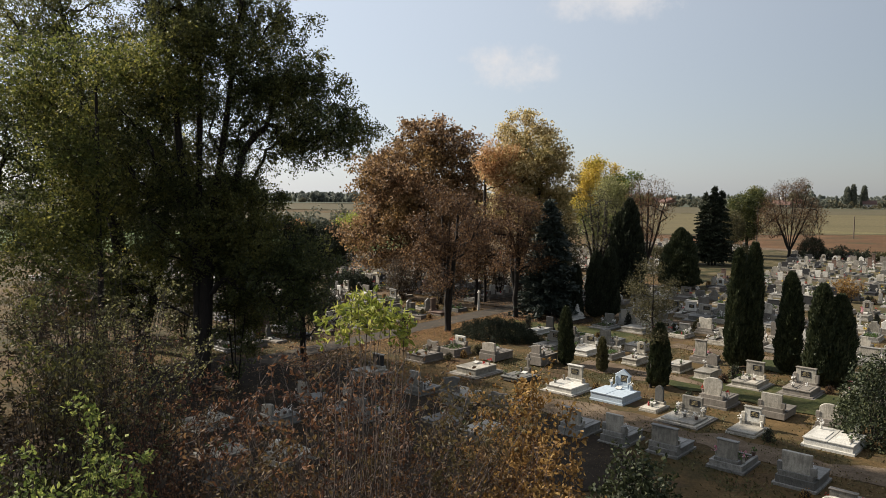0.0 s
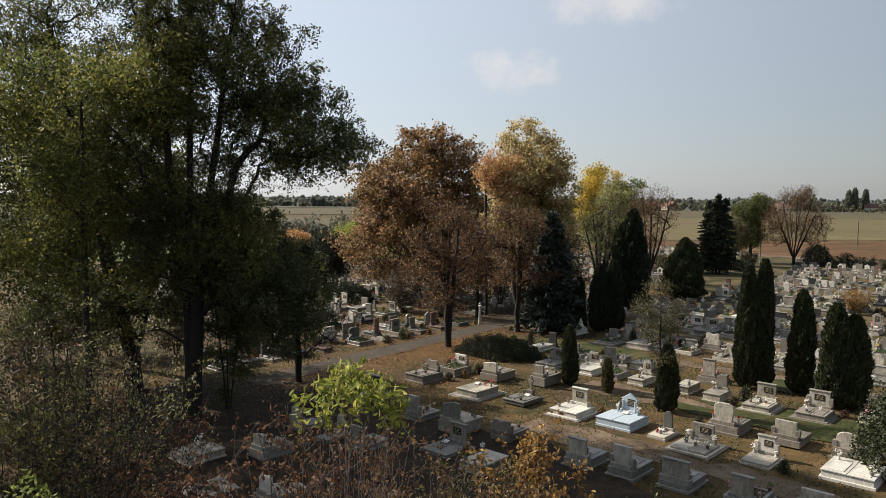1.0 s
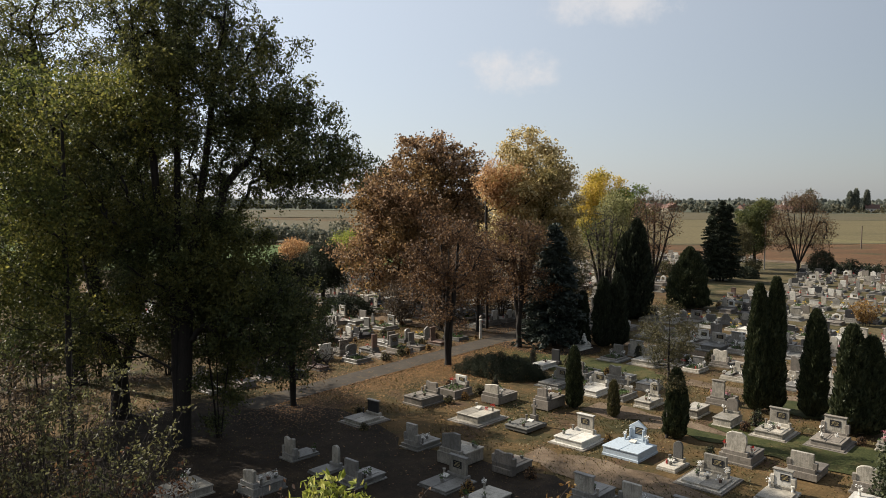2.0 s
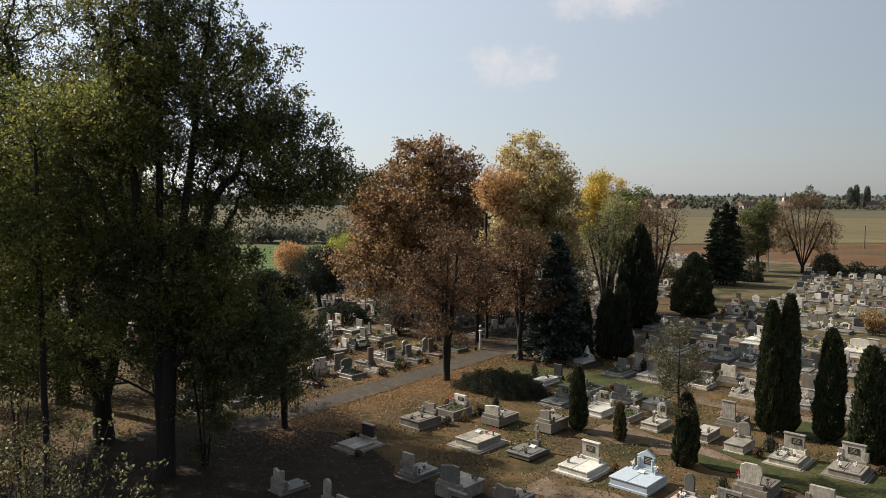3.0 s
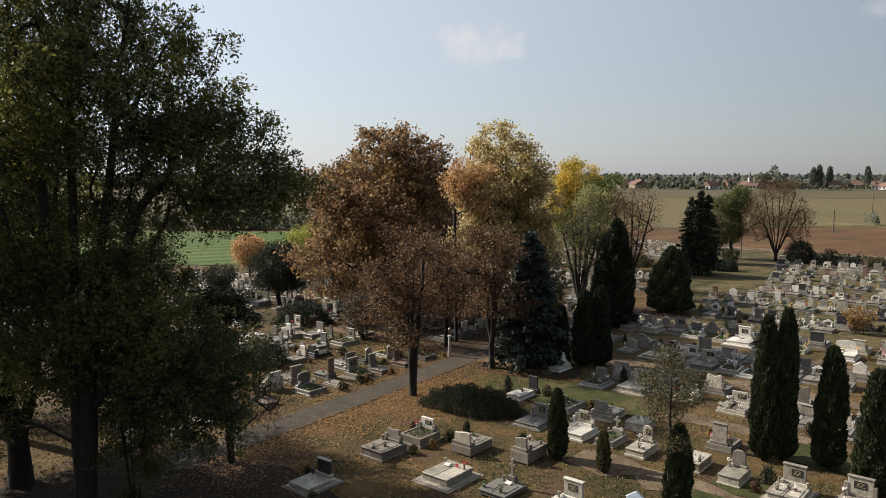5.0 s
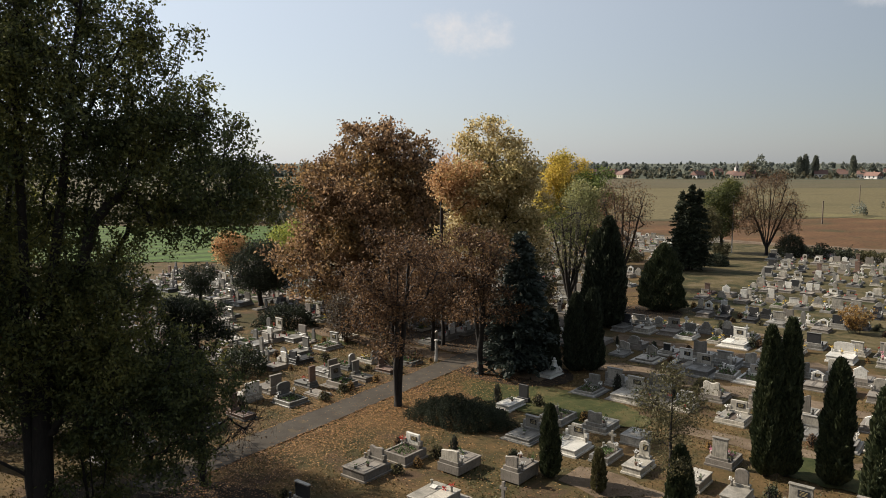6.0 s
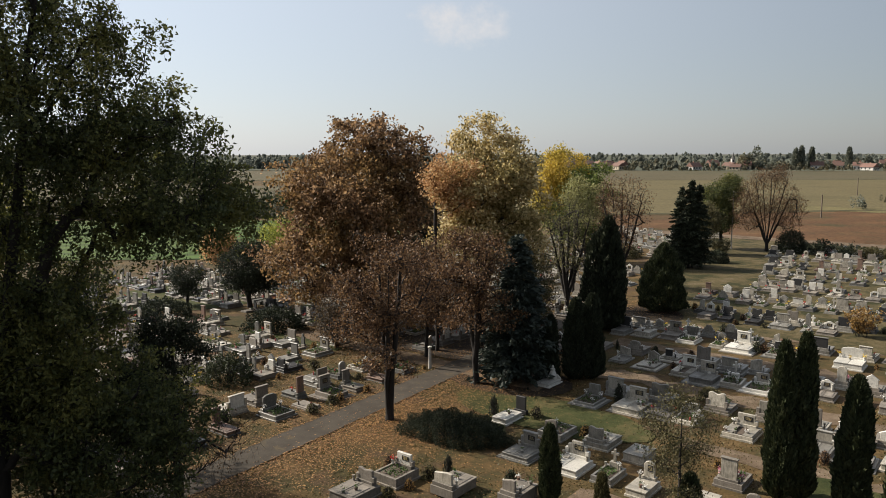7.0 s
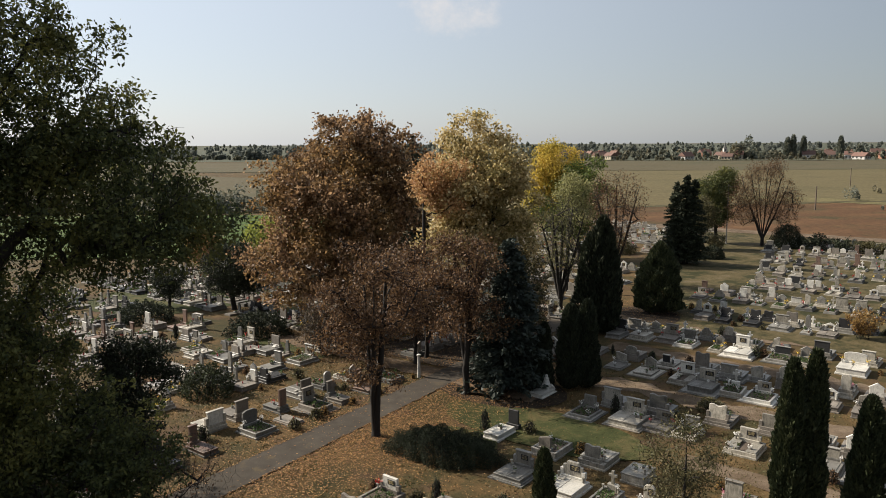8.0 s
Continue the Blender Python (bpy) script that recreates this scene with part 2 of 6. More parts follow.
BARK = bark("dark_bark", (0.024, 0.018, 0.014), (0.009, 0.007, 0.005))
BARK_PALE = bark("grey_brown_bark", (0.125, 0.10, 0.08), (0.05, 0.04, 0.032))

# ---- mesh helpers ----
def part(name, bm, mat, parent, label=""):
    me = bpy.data.meshes.new(name)
    bm.to_mesh(me)
    bm.free()
    me.materials.append(mat)
    ob = new(name, me)
    ob.parent = parent
    return tagged(ob, label)


def sheet_mesh(name, verts, faces, mat, parent=None, smooth=False):
    """One mesh from arrays; all faces have the same number of corners."""
    me = bpy.data.meshes.new(name)
    verts = np.asarray(verts, dtype=np.float32)
    faces = np.asarray(faces, dtype=np.int32)
    k = faces.shape[1]
    me.vertices.add(len(verts))
    me.vertices.foreach_set("co", verts.ravel())
    me.loops.add(faces.size)
    me.loops.foreach_set("vertex_index", faces.ravel())
    me.polygons.add(len(faces))
    me.polygons.foreach_set("loop_start", np.arange(0, faces.size, k, dtype=np.int32))
    me.polygons.foreach_set("use_smooth", np.full(len(faces), smooth))
    me.update(calc_edges=True)
    me.materials.append(mat)
    ob = new(name, me)
    ob.parent = parent
    return ob


def box(bm, x0, x1, y0, y1, z0, z1, bevel=0.012, tilt=0.0):
    m = Matrix.Translation(((x0 + x1) / 2, (y0 + y1) / 2, (z0 + z1) / 2)) @ Matrix.Rotation(radians(tilt), 4, "X") @ Matrix.Diagonal((x1 - x0, y1 - y0, z1 - z0, 1))
    vs = bmesh.ops.create_cube(bm, size=1, matrix=m)["verts"]
    if bevel:
        es = {e for v in vs for e in v.link_edges}
        bmesh.ops.bevel(bm, geom=list(es), offset=bevel, segments=1, affect="EDGES")
    return bm


def boxed(*args, **kw):
    return box(bmesh.new(), *args, **kw)


def prism(outline, y0, y1, bevel=0.012):
    """An upright slab: outline in x and z, from y0 to y1."""
    bm = bmesh.new()
    a = [bm.verts.new((x, y0, z)) for x, z in outline]
    b = [bm.verts.new((x, y1, z)) for x, z in outline]
    bm.faces.new(a)
    bm.faces.new(b[::-1])
    for i in range(len(a)):
        j = (i + 1) % len(a)
        bm.faces.new((a[j], a[i], b[i], b[j]))
    bmesh.ops.recalc_face_normals(bm, faces=bm.faces)
    if bevel:
        bmesh.ops.bevel(bm, geom=[e for e in bm.edges if abs(e.calc_face_angle(0)) > 0.6], offset=bevel, segments=1, affect="EDGES")
    return bm


def lathe(profile, x=0, y=0, z=0, sides=10):
    """A turned shape: profile of radius and height."""
    bm = bmesh.new()
    rings = []
    for r, h in profile:
        rings.append([bm.verts.new((x + r * math.cos(2 * math.pi * i / sides), y + r * math.sin(2 * math.pi * i / sides), z + h)) for i in range(sides)])
    for a, b in zip(rings, rings[1:]):
        for i in range(sides):
            j = (i + 1) % sides
            bm.faces.new((a[i], a[j], b[j], b[i]))
    bm.faces.new(rings[0][::-1])
    bm.faces.new(rings[-1])
    return bm


def leaf_array(centres, rng, length, width, droop=0.3, fold=False):
    """Leaves as pointed blades round the given places."""
    c = np.asarray(centres, dtype=np.float64)
    k = len(c)
    a = rng.normal(size=(k, 3))
    a[:, 2] -= droop
    a /= np.linalg.norm(a, axis=1, keepdims=True)
    b = np.cross(a, rng.normal(size=(k, 3)))
    b /= np.linalg.norm(b, axis=1, keepdims=True) + 1e-9
    s = rng.uniform(0.65, 1.3, size=(k, 1))
    a, b = a * length * 0.5 * s, b * width * 0.5 * s
    if not fold:
        v = np.stack([c - a, c + b - 0.15 * a, c + a, c - b - 0.15 * a], axis=1).reshape(-1, 3)
        return v, np.arange(4 * k).reshape(-1, 4)
    n = np.cross(a, b)
    n /= np.linalg.norm(n, axis=1, keepdims=True) + 1e-9
    n *= width * 0.22
    v = np.stack([c - a, c + b - 0.2 * a + n, c + a * 0.5 + b * 0.6 + n, c + a, c + a * 0.5 - b * 0.6 + n, c - b - 0.2 * a + n, c], axis=1).reshape(-1, 3)
    o = np.arange(k)[:, None] * 7
    f = np.concatenate([o + np.array([[0, 1, 2, 6]]), o + np.array([[6, 2, 3, 4]]), o + np.array([[0, 6, 4, 5]])], axis=0)
    return v, f


def tubes(lines):
    """Tapering round limbs: (points, first radius, last radius, sides)."""
    vs, fs, off = [], [], 0
    for p, r0, r1, sides in lines:
        p = np.asarray(p, dtype=np.float64)
        k = len(p)
        d = np.gradient(p, axis=0)
        d /= np.linalg.norm(d, axis=1, keepdims=True) + 1e-9
        ref = np.array([0.0, 0.0, 1.0]) if abs(d[0, 2]) < 0.9 else np.array([1.0, 0.0, 0.0])
        x = np.cross(d, ref)
        x /= np.linalg.norm(x, axis=1, keepdims=True) + 1e-9
        y = np.cross(d, x)
        r = np.asarray(r0)[:, None] if np.ndim(r0) else np.linspace(r0, r1, k)[:, None]
        for i in range(sides):
            t = 2 * math.pi * i / sides
            vs.append((p + r * (x * math.cos(t) + y * math.sin(t)))[:, None, :])
        ring = np.concatenate(vs[-sides:], axis=1).reshape(-1, 3)
        del vs[-sides:]
        vs.append(ring)
        i, j = np.meshgrid(np.arange(k - 1), np.arange(sides), indexing="ij")
        j2 = (j + 1) % sides
        f = np.stack([i * sides + j, i * sides + j2, (i + 1) * sides + j2, (i + 1) * sides + j], axis=-1).reshape(-1, 4)
        fs.append(f + off)
        off += k * sides
    return np.concatenate(vs), np.concatenate(fs)


def in_lobes(lobes, k, rng, shell=0.5):
    """Places inside a set of ellipsoids, thicker towards their skins."""
    vol = np.array([a[3] * a[4] * a[5] for a in lobes])
    vol = vol ** 0.75
    pick = rng.choice(len(lobes), size=k, p=vol / vol.sum())
    d = rng.normal(size=(k, 3))
    d /= np.linalg.norm(d, axis=1, keepdims=True)
    r = rng.uniform(size=(k, 1)) ** (shell / 1.5)
    lob = np.array(lobes)[pick]
    return lob[:, :3] + d * r * lob[:, 3:]


def clumps(lobes, each, rng, least=0.30, most=0.48):
    """Break big lobes into smaller ones, so that the crown has an uneven outline and gaps."""
    out = []
    vol = np.array([a[3] * a[4] * a[5] for a in lobes])
    for lob, share in zip(lobes, vol / vol.sum()):
        k = max(3, round(each * share))
        for c in in_lobes([lob[:3] + tuple(x * 0.93 for x in lob[3:])], k, rng, 0.42):
            s = rng.uniform(least, most)
            r = (lob[3] * lob[4] * lob[5]) ** (1 / 3)
            out.append((*c, (0.4 * r + 0.6 * lob[3]) * s, (0.4 * r + 0.6 * lob[4]) * s, (0.5 * r + 0.5 * lob[5]) * s * 0.8))
    return out


def bow(a, b, lift, k, rng, wobble):
    t = np.linspace(0, 1, k)[:, None]
    mid = (a + b) / 2 + np.array([0, 0, lift])
    p = (1 - t) ** 2 * a + 2 * t * (1 - t) * mid + t ** 2 * b
    w = rng.normal(size=(k, 3)) * wobble
    w[0] = w[-1] = 0
    return p + w


def tree(place, seed, height, trunk, lobes, counts, leaf, per_twig, size, bark_mat, leaf_mat, label, spread=0.35, low=0.25,
         stems=((0, 0),), droop=0.3, name="tree", category="tree", shell=0.5, fold=False, sag=0.0, clump=0, fork=0.0, reach=1.4, tuft=(0.30, 0.48), rise=0.55, loose=0.0):
    """Trunk or stems, limbs, boughs and twigs, each grown from the nearest older wood towards a crown of lobes, with single leaves round the twigs."""
    rng = np.random.default_rng(seed)
    top = new(name)
    top.location = (place[0], place[1], 0)
    tagged(top, label, category)
    whole = lobes
    if clump:
        lobes = clumps(lobes, clump, rng, *tuft)
    n1, n2, n3 = counts
    pos = np.zeros((40 * len(stems) + (n1 + len(lobes)) * 8 + n2 * 4 + n3 * 3 + 50, 3))
    par = np.full(len(pos), -1)
    count = 0
    chains = []

    def add(points, parent):
        nonlocal count
        ids = [parent] if parent >= 0 else []
        for q in points:
            pos[count], par[count] = q, ids[-1] if ids else -1
            ids.append(count)
            count += 1
        chains.append(ids)

    for sx, sy in stems:
        k = 18
        z = np.linspace(-0.1, height * 0.86, k)
        off = rng.normal(size=(k, 2)).cumsum(axis=0) * trunk * 0.14
        off[0] = 0
        run = np.linspace(0, 1, k)[:, None]
        lean = np.clip((run - fork) / (1 - fork), 0, 1) ** (1.3 if not fork else 0.9) * np.array([[sx, sy]])
        root = np.array([[sx, sy]]) * (0.12 if len(stems) > 1 and not fork else 0.02)
        add(np.concatenate([off + lean + root, z[:, None]], axis=1), -1)
    trunk_count = count

    def grow(t, k, lift, wobble, limit=None, drop=0.0, climb=0.0):
        """Wood from the nearest older node to t; nodes too high for a climbing limb are less favoured."""
        p = pos[:count]
        d = np.linalg.norm(p - t, axis=1)
        aside = np.hypot(p[:, 0] - t[0], p[:, 1] - t[1])
        cost = d + 0.9 * np.maximum(0, p[:, 2] - t[2] + climb * aside) + np.where(p[:, 2] < height * low, 50, 0)
        i = int(np.argmin(cost))
        e = t if limit is None else p[i] + (t - p[i]) * min(1.0, limit / (d[i] + 1e-6))
        e = e - np.array([0, 0, drop])
        r = np.linalg.norm(e - p[i])
        add(bow(p[i].copy(), e, lift * r, k, rng, wobble * r)[1:], i)
        return count - 1

    first = np.array([a[:3] for a in lobes]) if clump else in_lobes(lobes, n1, rng, 0.4)
    axis = pos[:trunk_count]
    order = np.argsort([np.min(np.linalg.norm(axis - t, axis=1)) for t in first])
    for t in first[order]:
        grow(t, 7, 0.10, 0.035, None, 0.0, rise)
    for t in in_lobes(lobes, n2, rng, 0.5):
        grow(t, 4, 0.08, 0.05, None, 0.0, rise * 0.6)
    tips = []
    start = count
    free = int(n3 * loose)
    for t in np.concatenate([in_lobes(lobes, n3 - free, rng, shell), in_lobes(whole, free, rng, 0.6)]):
        tips.append(grow(t, 2, 0.0, 0.0, reach, sag * rng.uniform()))
    load = np.zeros(count)
    load[tips] = 1
    for i in range(count - 1, -1, -1):
        if par[i] >= 0:
            load[par[i]] += load[i]
    total = max(1.0, load[0] if len(stems) == 1 else load[:trunk_count].max())
    rad = np.maximum(0.0045, trunk * (np.maximum(load, 1) / total) ** 0.54)
    lines = []
    for ids in chains:
        r = rad[ids].copy()
        if ids[0] < trunk_count and ids[1] < trunk_count:
            r[0], r[1] = r[0] * 1.4, r[1] * 1.08
            r[-1] *= 0.6
        else:
            r[0] = min(r[0], r[1] * 1.15)
            r[-1] *= 0.7
        m = r.max()
        lines.append((pos[ids], r, 0, 9 if m > 0.1 else 5 if m > 0.03 else 3))
    v, f = tubes(lines)
    sheet_mesh("trunk", v, f, bark_mat, top, True)
    e = pos[tips]
    a = pos[par[tips]]
    k = len(tips)
    t = rng.uniform(0.1, 1.1, size=(k, per_twig, 1))
    c = a[:, None] + (e - a)[:, None] * t + rng.normal(size=(k, per_twig, 3)) * spread * np.array([1, 1, 0.7])
    c = c.reshape(-1, 3)
    c = c[c[:, 2] > 0.05]
    v, f = leaf_array(c, rng, size, size * leaf, droop, fold)
    sheet_mesh("crown", v, f, leaf_mat, top)
    return top


def column_tree(place, seed, height, radius, count, leaf_mat, label, tops=((0, 0, 1.0),), size=0.17, name="cypress", category="cypress", blunt=0.55, skirt=0.02):
    """A clipped-looking columnar evergreen of upright sprays on one or more leaders."""
    rng = np.random.default_rng(seed)
    top = new(name)
    top.location = (place[0], place[1], 0)
    tagged(top, label, category)
    lines, cs, ax = [], [], []
    for ox, oy, s in tops:
        h, rad = height * s, radius * (0.75 if len(tops) > 1 else 1.0)
        lines.append((np.array([[ox, oy, -0.05], [ox, oy, h * 0.5], [ox, oy, h * 0.93]]), 0.11, 0.02, 7))
        k = int(count * s / len(tops))
        z = rng.uniform(skirt, 1, size=k)
        prof = np.minimum(1, (z / 0.10) ** 0.5) * (1 - z ** 2.6) ** blunt
        th = rng.uniform(0, 2 * math.pi, size=k)
        lump = 1 + 0.13 * np.sin(3 * th + 7 * z + seed) + 0.10 * np.sin(7 * th - 17 * z) + 0.07 * np.sin(31 * z + 2 * th)
        r = rad * prof * lump * rng.uniform(0.35, 1, size=k) ** 0.22 + 0.02
        c = np.stack([ox + r * np.cos(th), oy + r * np.sin(th), z * h], axis=1)
        a = np.stack([np.cos(th) * 0.45, np.sin(th) * 0.45, np.ones(k)], axis=1) + rng.normal(size=(k, 3)) * 0.28
        cs.append(c)
        ax.append(a)
    c, a = np.concatenate(cs), np.concatenate(ax)
    a /= np.linalg.norm(a, axis=1, keepdims=True)
    b = np.cross(a, rng.normal(size=a.shape))
    b /= np.linalg.norm(b, axis=1, keepdims=True)
    s = rng.uniform(0.6, 1.4, size=(len(c), 1))
    a, b = a * size * s, b * size * 0.34 * s
    v = np.stack([c - a * 0.4, c + b, c + a, c - b], axis=1).reshape(-1, 3)
    tv, tf = tubes(lines)
    sheet_mesh("trunk", tv, tf, BARK, top, True)
    sheet_mesh("crown", v, np.arange(len(v)).reshape(-1, 4), leaf_mat, top)
    return top


def spruce(place, seed, height, radius, leaf_mat, label, whorls=22, name="spruce", tops=((0, 0, 1.0),), start=0.08):
    """A spruce: whorls of drooping boughs set with needle sprays."""
    rng = np.random.default_rng(seed)
    top = new(name)
    top.location = (place[0], place[1], 0)
    tagged(top, label, "spruce")
    lines, cs, dirs = [], [], []
    for ox, oy, s in tops:
        h = height * s
        lines.append((np.array([[ox * 0.4, oy * 0.4, -0.05], [ox, oy, h * 0.5], [ox, oy, h]]), 0.17, 0.015, 7))
        for w in np.linspace(start, 0.97, whorls * 3):
            w = w + rng.normal() * 0.01
            reach = radius * max(0.0, 1 - w) ** 0.72 * (0.8 if len(tops) > 1 else 1) + 0.10
            for i in range(5):
                th = rng.uniform(0, 2 * math.pi)
                rr = reach * rng.uniform(0.7, 1.12)
                z = h * w + rng.normal() * 0.10
                p = np.array([[ox, oy, z], [ox + math.cos(th) * rr * 0.55, oy + math.sin(th) * rr * 0.55, z - rr * 0.10], [ox + math.cos(th) * rr, oy + math.sin(th) * rr, z - rr * 0.16]])
                lines.append((p, 0.02, 0.006, 3))
                k = max(5, int(rr * 30))
                t = rng.uniform(0.12, 1.05, size=(k, 1))
                c = p[0] + (p[2] - p[0]) * t + rng.normal(size=(k, 3)) * np.array([0.15, 0.15, 0.07]) * (0.6 + rr * 0.25)
                cs.append(c)
                dirs.append(np.tile((p[2] - p[0]) / rr, (k, 1)))
    c, d = np.concatenate(cs), np.concatenate(dirs)
    d = d + rng.normal(size=d.shape) * 0.5
    d /= np.linalg.norm(d, axis=1, keepdims=True)
    b = np.cross(d, rng.normal(size=d.shape))
    b /= np.linalg.norm(b, axis=1, keepdims=True)
    d, b = d * 0.19, b * 0.085
    v = np.stack([c - d, c + b, c + d, c - b], axis=1).reshape(-1, 3)
    tv, tf = tubes(lines)
    sheet_mesh("trunk", tv, tf, BARK, top, True)
    sheet_mesh("crown", v, np.arange(len(v)).reshape(-1, 4), leaf_mat, top)
    return top


def wand_shrub(place, seed, height, wands, foot, fan, bark_mat, leaf_mat, label, size=0.09, twigs=9, per_twig=6, low=0.3, high=1.0, thick=0.014, name="shrub", leaf=0.5, squat=1.0, twig=0.55, category="shrub", even=0.26):
    """Many upright wands fanning from a small foot, each with short rising twigs and single leaves."""
    rng = np.random.default_rng(seed)
    top = new(name)
    top.location = (place[0], place[1], 0)
    tagged(top, label, category)
    lines, cs = [], []
    for i in range(wands):
        th, r = rng.uniform(0, 2 * math.pi), math.sqrt(rng.uniform())
        out = np.array([math.cos(th), math.sin(th) * squat, 0.0])
        h = height * (1 - 0.9 * even * r * r) * rng.uniform(1 - even, 1.0)
        a, b = out * foot * r + np.array([0, 0, -0.05]), out * fan * r + np.array([0, 0, h])
        k = 9
        p = bow(a, b, h * 0.04, k, rng, 0.075)
        p[:, :2] -= (out[:2] * fan * r * 0.16)[None] * np.sin(np.linspace(0, math.pi, k))[:, None]
        g = thick * rng.uniform(0.6, 1.2)
        lines.append((p, g, g * 0.25, 4))
        for j in range(twigs):
            s = rng.uniform(low, high) if j else high
            q = s * (k - 1)
            m = min(int(q), k - 2)
            o = p[m] + (p[m + 1] - p[m]) * (q - m)
            d = rng.normal(size=3) * np.array([1, 1, 0.25])
            d = d / (np.linalg.norm(d) + 1e-9) + np.array([0, 0, rng.uniform(0.3, 1.1)])
            e = o + d * twig * rng.uniform(0.25, 0.8) * (1.25 - 0.6 * s)
            lines.append((np.array([o, (o + e) / 2 + rng.normal(size=3) * 0.02, e]), g * 0.38, g * 0.15, 3))
            t = rng.uniform(0.15, 1.05, size=(per_twig, 1))
            cs.append(o + (e - o) * t + rng.normal(size=(per_twig, 3)) * size * 0.55)
    tv, tf = tubes(lines)
    sheet_mesh("stem", tv, tf, bark_mat, top, True)
    c = np.concatenate(cs)
    v, f = leaf_array(c[c[:, 2] > 0.05], rng, size, size * leaf, 0.35, place[1] < 20)
    sheet_mesh("foliage", v, f, leaf_mat, top)
    return top


def bush(place, seed, radii, count, leaf_mat, label, size=0.12, name="bush", turn=0.0, category="bush"):
    """A dense low shrub of many stems."""
    rng = np.random.default_rng(seed)
    top = new(name)
    top.location = (place[0], place[1], 0)
    top.rotation_euler = (0, 0, radians(turn))
    tagged(top, label, category)
    rx, ry, rz = radii
    lines = []
    for i in range(26):
        th, r = rng.uniform(0, 2 * math.pi), rng.uniform(0.1, 0.85)
        e = np.array([math.cos(th) * rx * r, math.sin(th) * ry * r, rz * math.sqrt(max(0.05, 1 - r * r)) * 0.95])
        lines.append((bow(np.array([e[0] * 0.35, e[1] * 0.35, -0.05]), e, 0.1, 5, rng, 0.03), 0.03, 0.008, 4))
    d = rng.normal(size=(count, 3))
    d[:, 2] = np.abs(d[:, 2])
    d /= np.linalg.norm(d, axis=1, keepdims=True)
    lump = 1 + 0.09 * np.sin(5 * np.arctan2(d[:, 1], d[:, 0]) + 3 * d[:, 2] + seed) + 0.07 * np.sin(11 * d[:, 0] * 2 + 9 * d[:, 1])
    r = rng.uniform(0.3, 1, size=count) ** 0.25 * lump
    c = d * r[:, None] * np.array([rx, ry, rz])
    c[:, 2] = np.maximum(c[:, 2], 0.06)
    tv, tf = tubes(lines)
    sheet_mesh("stem", tv, tf, BARK, top, True)
    v, f = leaf_array(c, rng, size, size * 0.55, 0.1)
    sheet_mesh("foliage", v, f, leaf_mat, top)
    return top


# ---- the land ----
GROUND = land("dry_turf", [(0.36, (0.029, 0.029, 0.011)), (0.45, (0.052, 0.042, 0.017)), (0.53, (0.094, 0.060, 0.025)), (0.62, (0.134, 0.087, 0.039))], 0.09, 0.55, 9.0, 0.8,
              second=(0.35, 0.52, 0.64, (0.074, 0.046, 0.026)))
GREEN_TURF = land("green_turf", [(0.36, (0.022, 0.030, 0.009)), (0.50, (0.046, 0.051, 0.017)), (0.62, (0.092, 0.076, 0.032))], 0.25, 1.2, 12.0, 0.8)
EARTH = land("trodden_earth", [(0.36, (0.077, 0.052, 0.031)), (0.50, (0.129, 0.093, 0.062)), (0.62, (0.185, 0.139, 0.096))], 0.35, 1.3, 14.0, 0.5)
TAR = land("worn_tarmac", [(0.36, (0.044, 0.037, 0.029)), (0.50, (0.058, 0.049, 0.039)), (0.62, (0.074, 0.063, 0.050))], 0.3, 1.6, 80.0, 0.12, second=(0.9, 0.58, 0.70, (0.085, 0.066, 0.042)))
STUBBLE = land("stubble", [(0.36, (0.066, 0.037, 0.017)), (0.5, (0.107, 0.056, 0.026)), (0.62, (0.135, 0.078, 0.036))], 0.025, 0.13, 1.1, 0.8, stripes=(0.028, 62, (0.085, 0.045, 0.021)), second=(0.06, 0.50, 0.62, (0.058, 0.043, 0.019)))
STRAW = land("straw_field", [(0.36, (0.102, 0.081, 0.039)), (0.5, (0.118, 0.096, 0.047)), (0.62, (0.096, 0.083, 0.039))], 0.012, 0.09, 0.9, 0.2, stripes=(0.05, 82, (0.104, 0.085, 0.041)), second=(0.03, 0.52, 0.66, (0.085, 0.072, 0.034)))
HAY = land("far_pasture", [(0.36, (0.073, 0.061, 0.032)), (0.5, (0.088, 0.073, 0.041)), (0.62, (0.063, 0.061, 0.032))], 0.006, 0.04, 0.6, 0.2)
SOWN = land("sown_green_field", [(0.36, (0.046, 0.082, 0.016)), (0.5, (0.066, 0.109, 0.025)), (0.62, (0.087, 0.114, 0.033))], 0.02, 0.1, 0.9, 0.3, stripes=(0.06, 62, (0.041, 0.062, 0.016)))
REED = land("rough_grass", [(0.36, (0.080, 0.076, 0.032)), (0.5, (0.136, 0.112, 0.052)), (0.62, (0.088, 0.096, 0.032))], 0.02, 0.2, 1.6, 0.6)


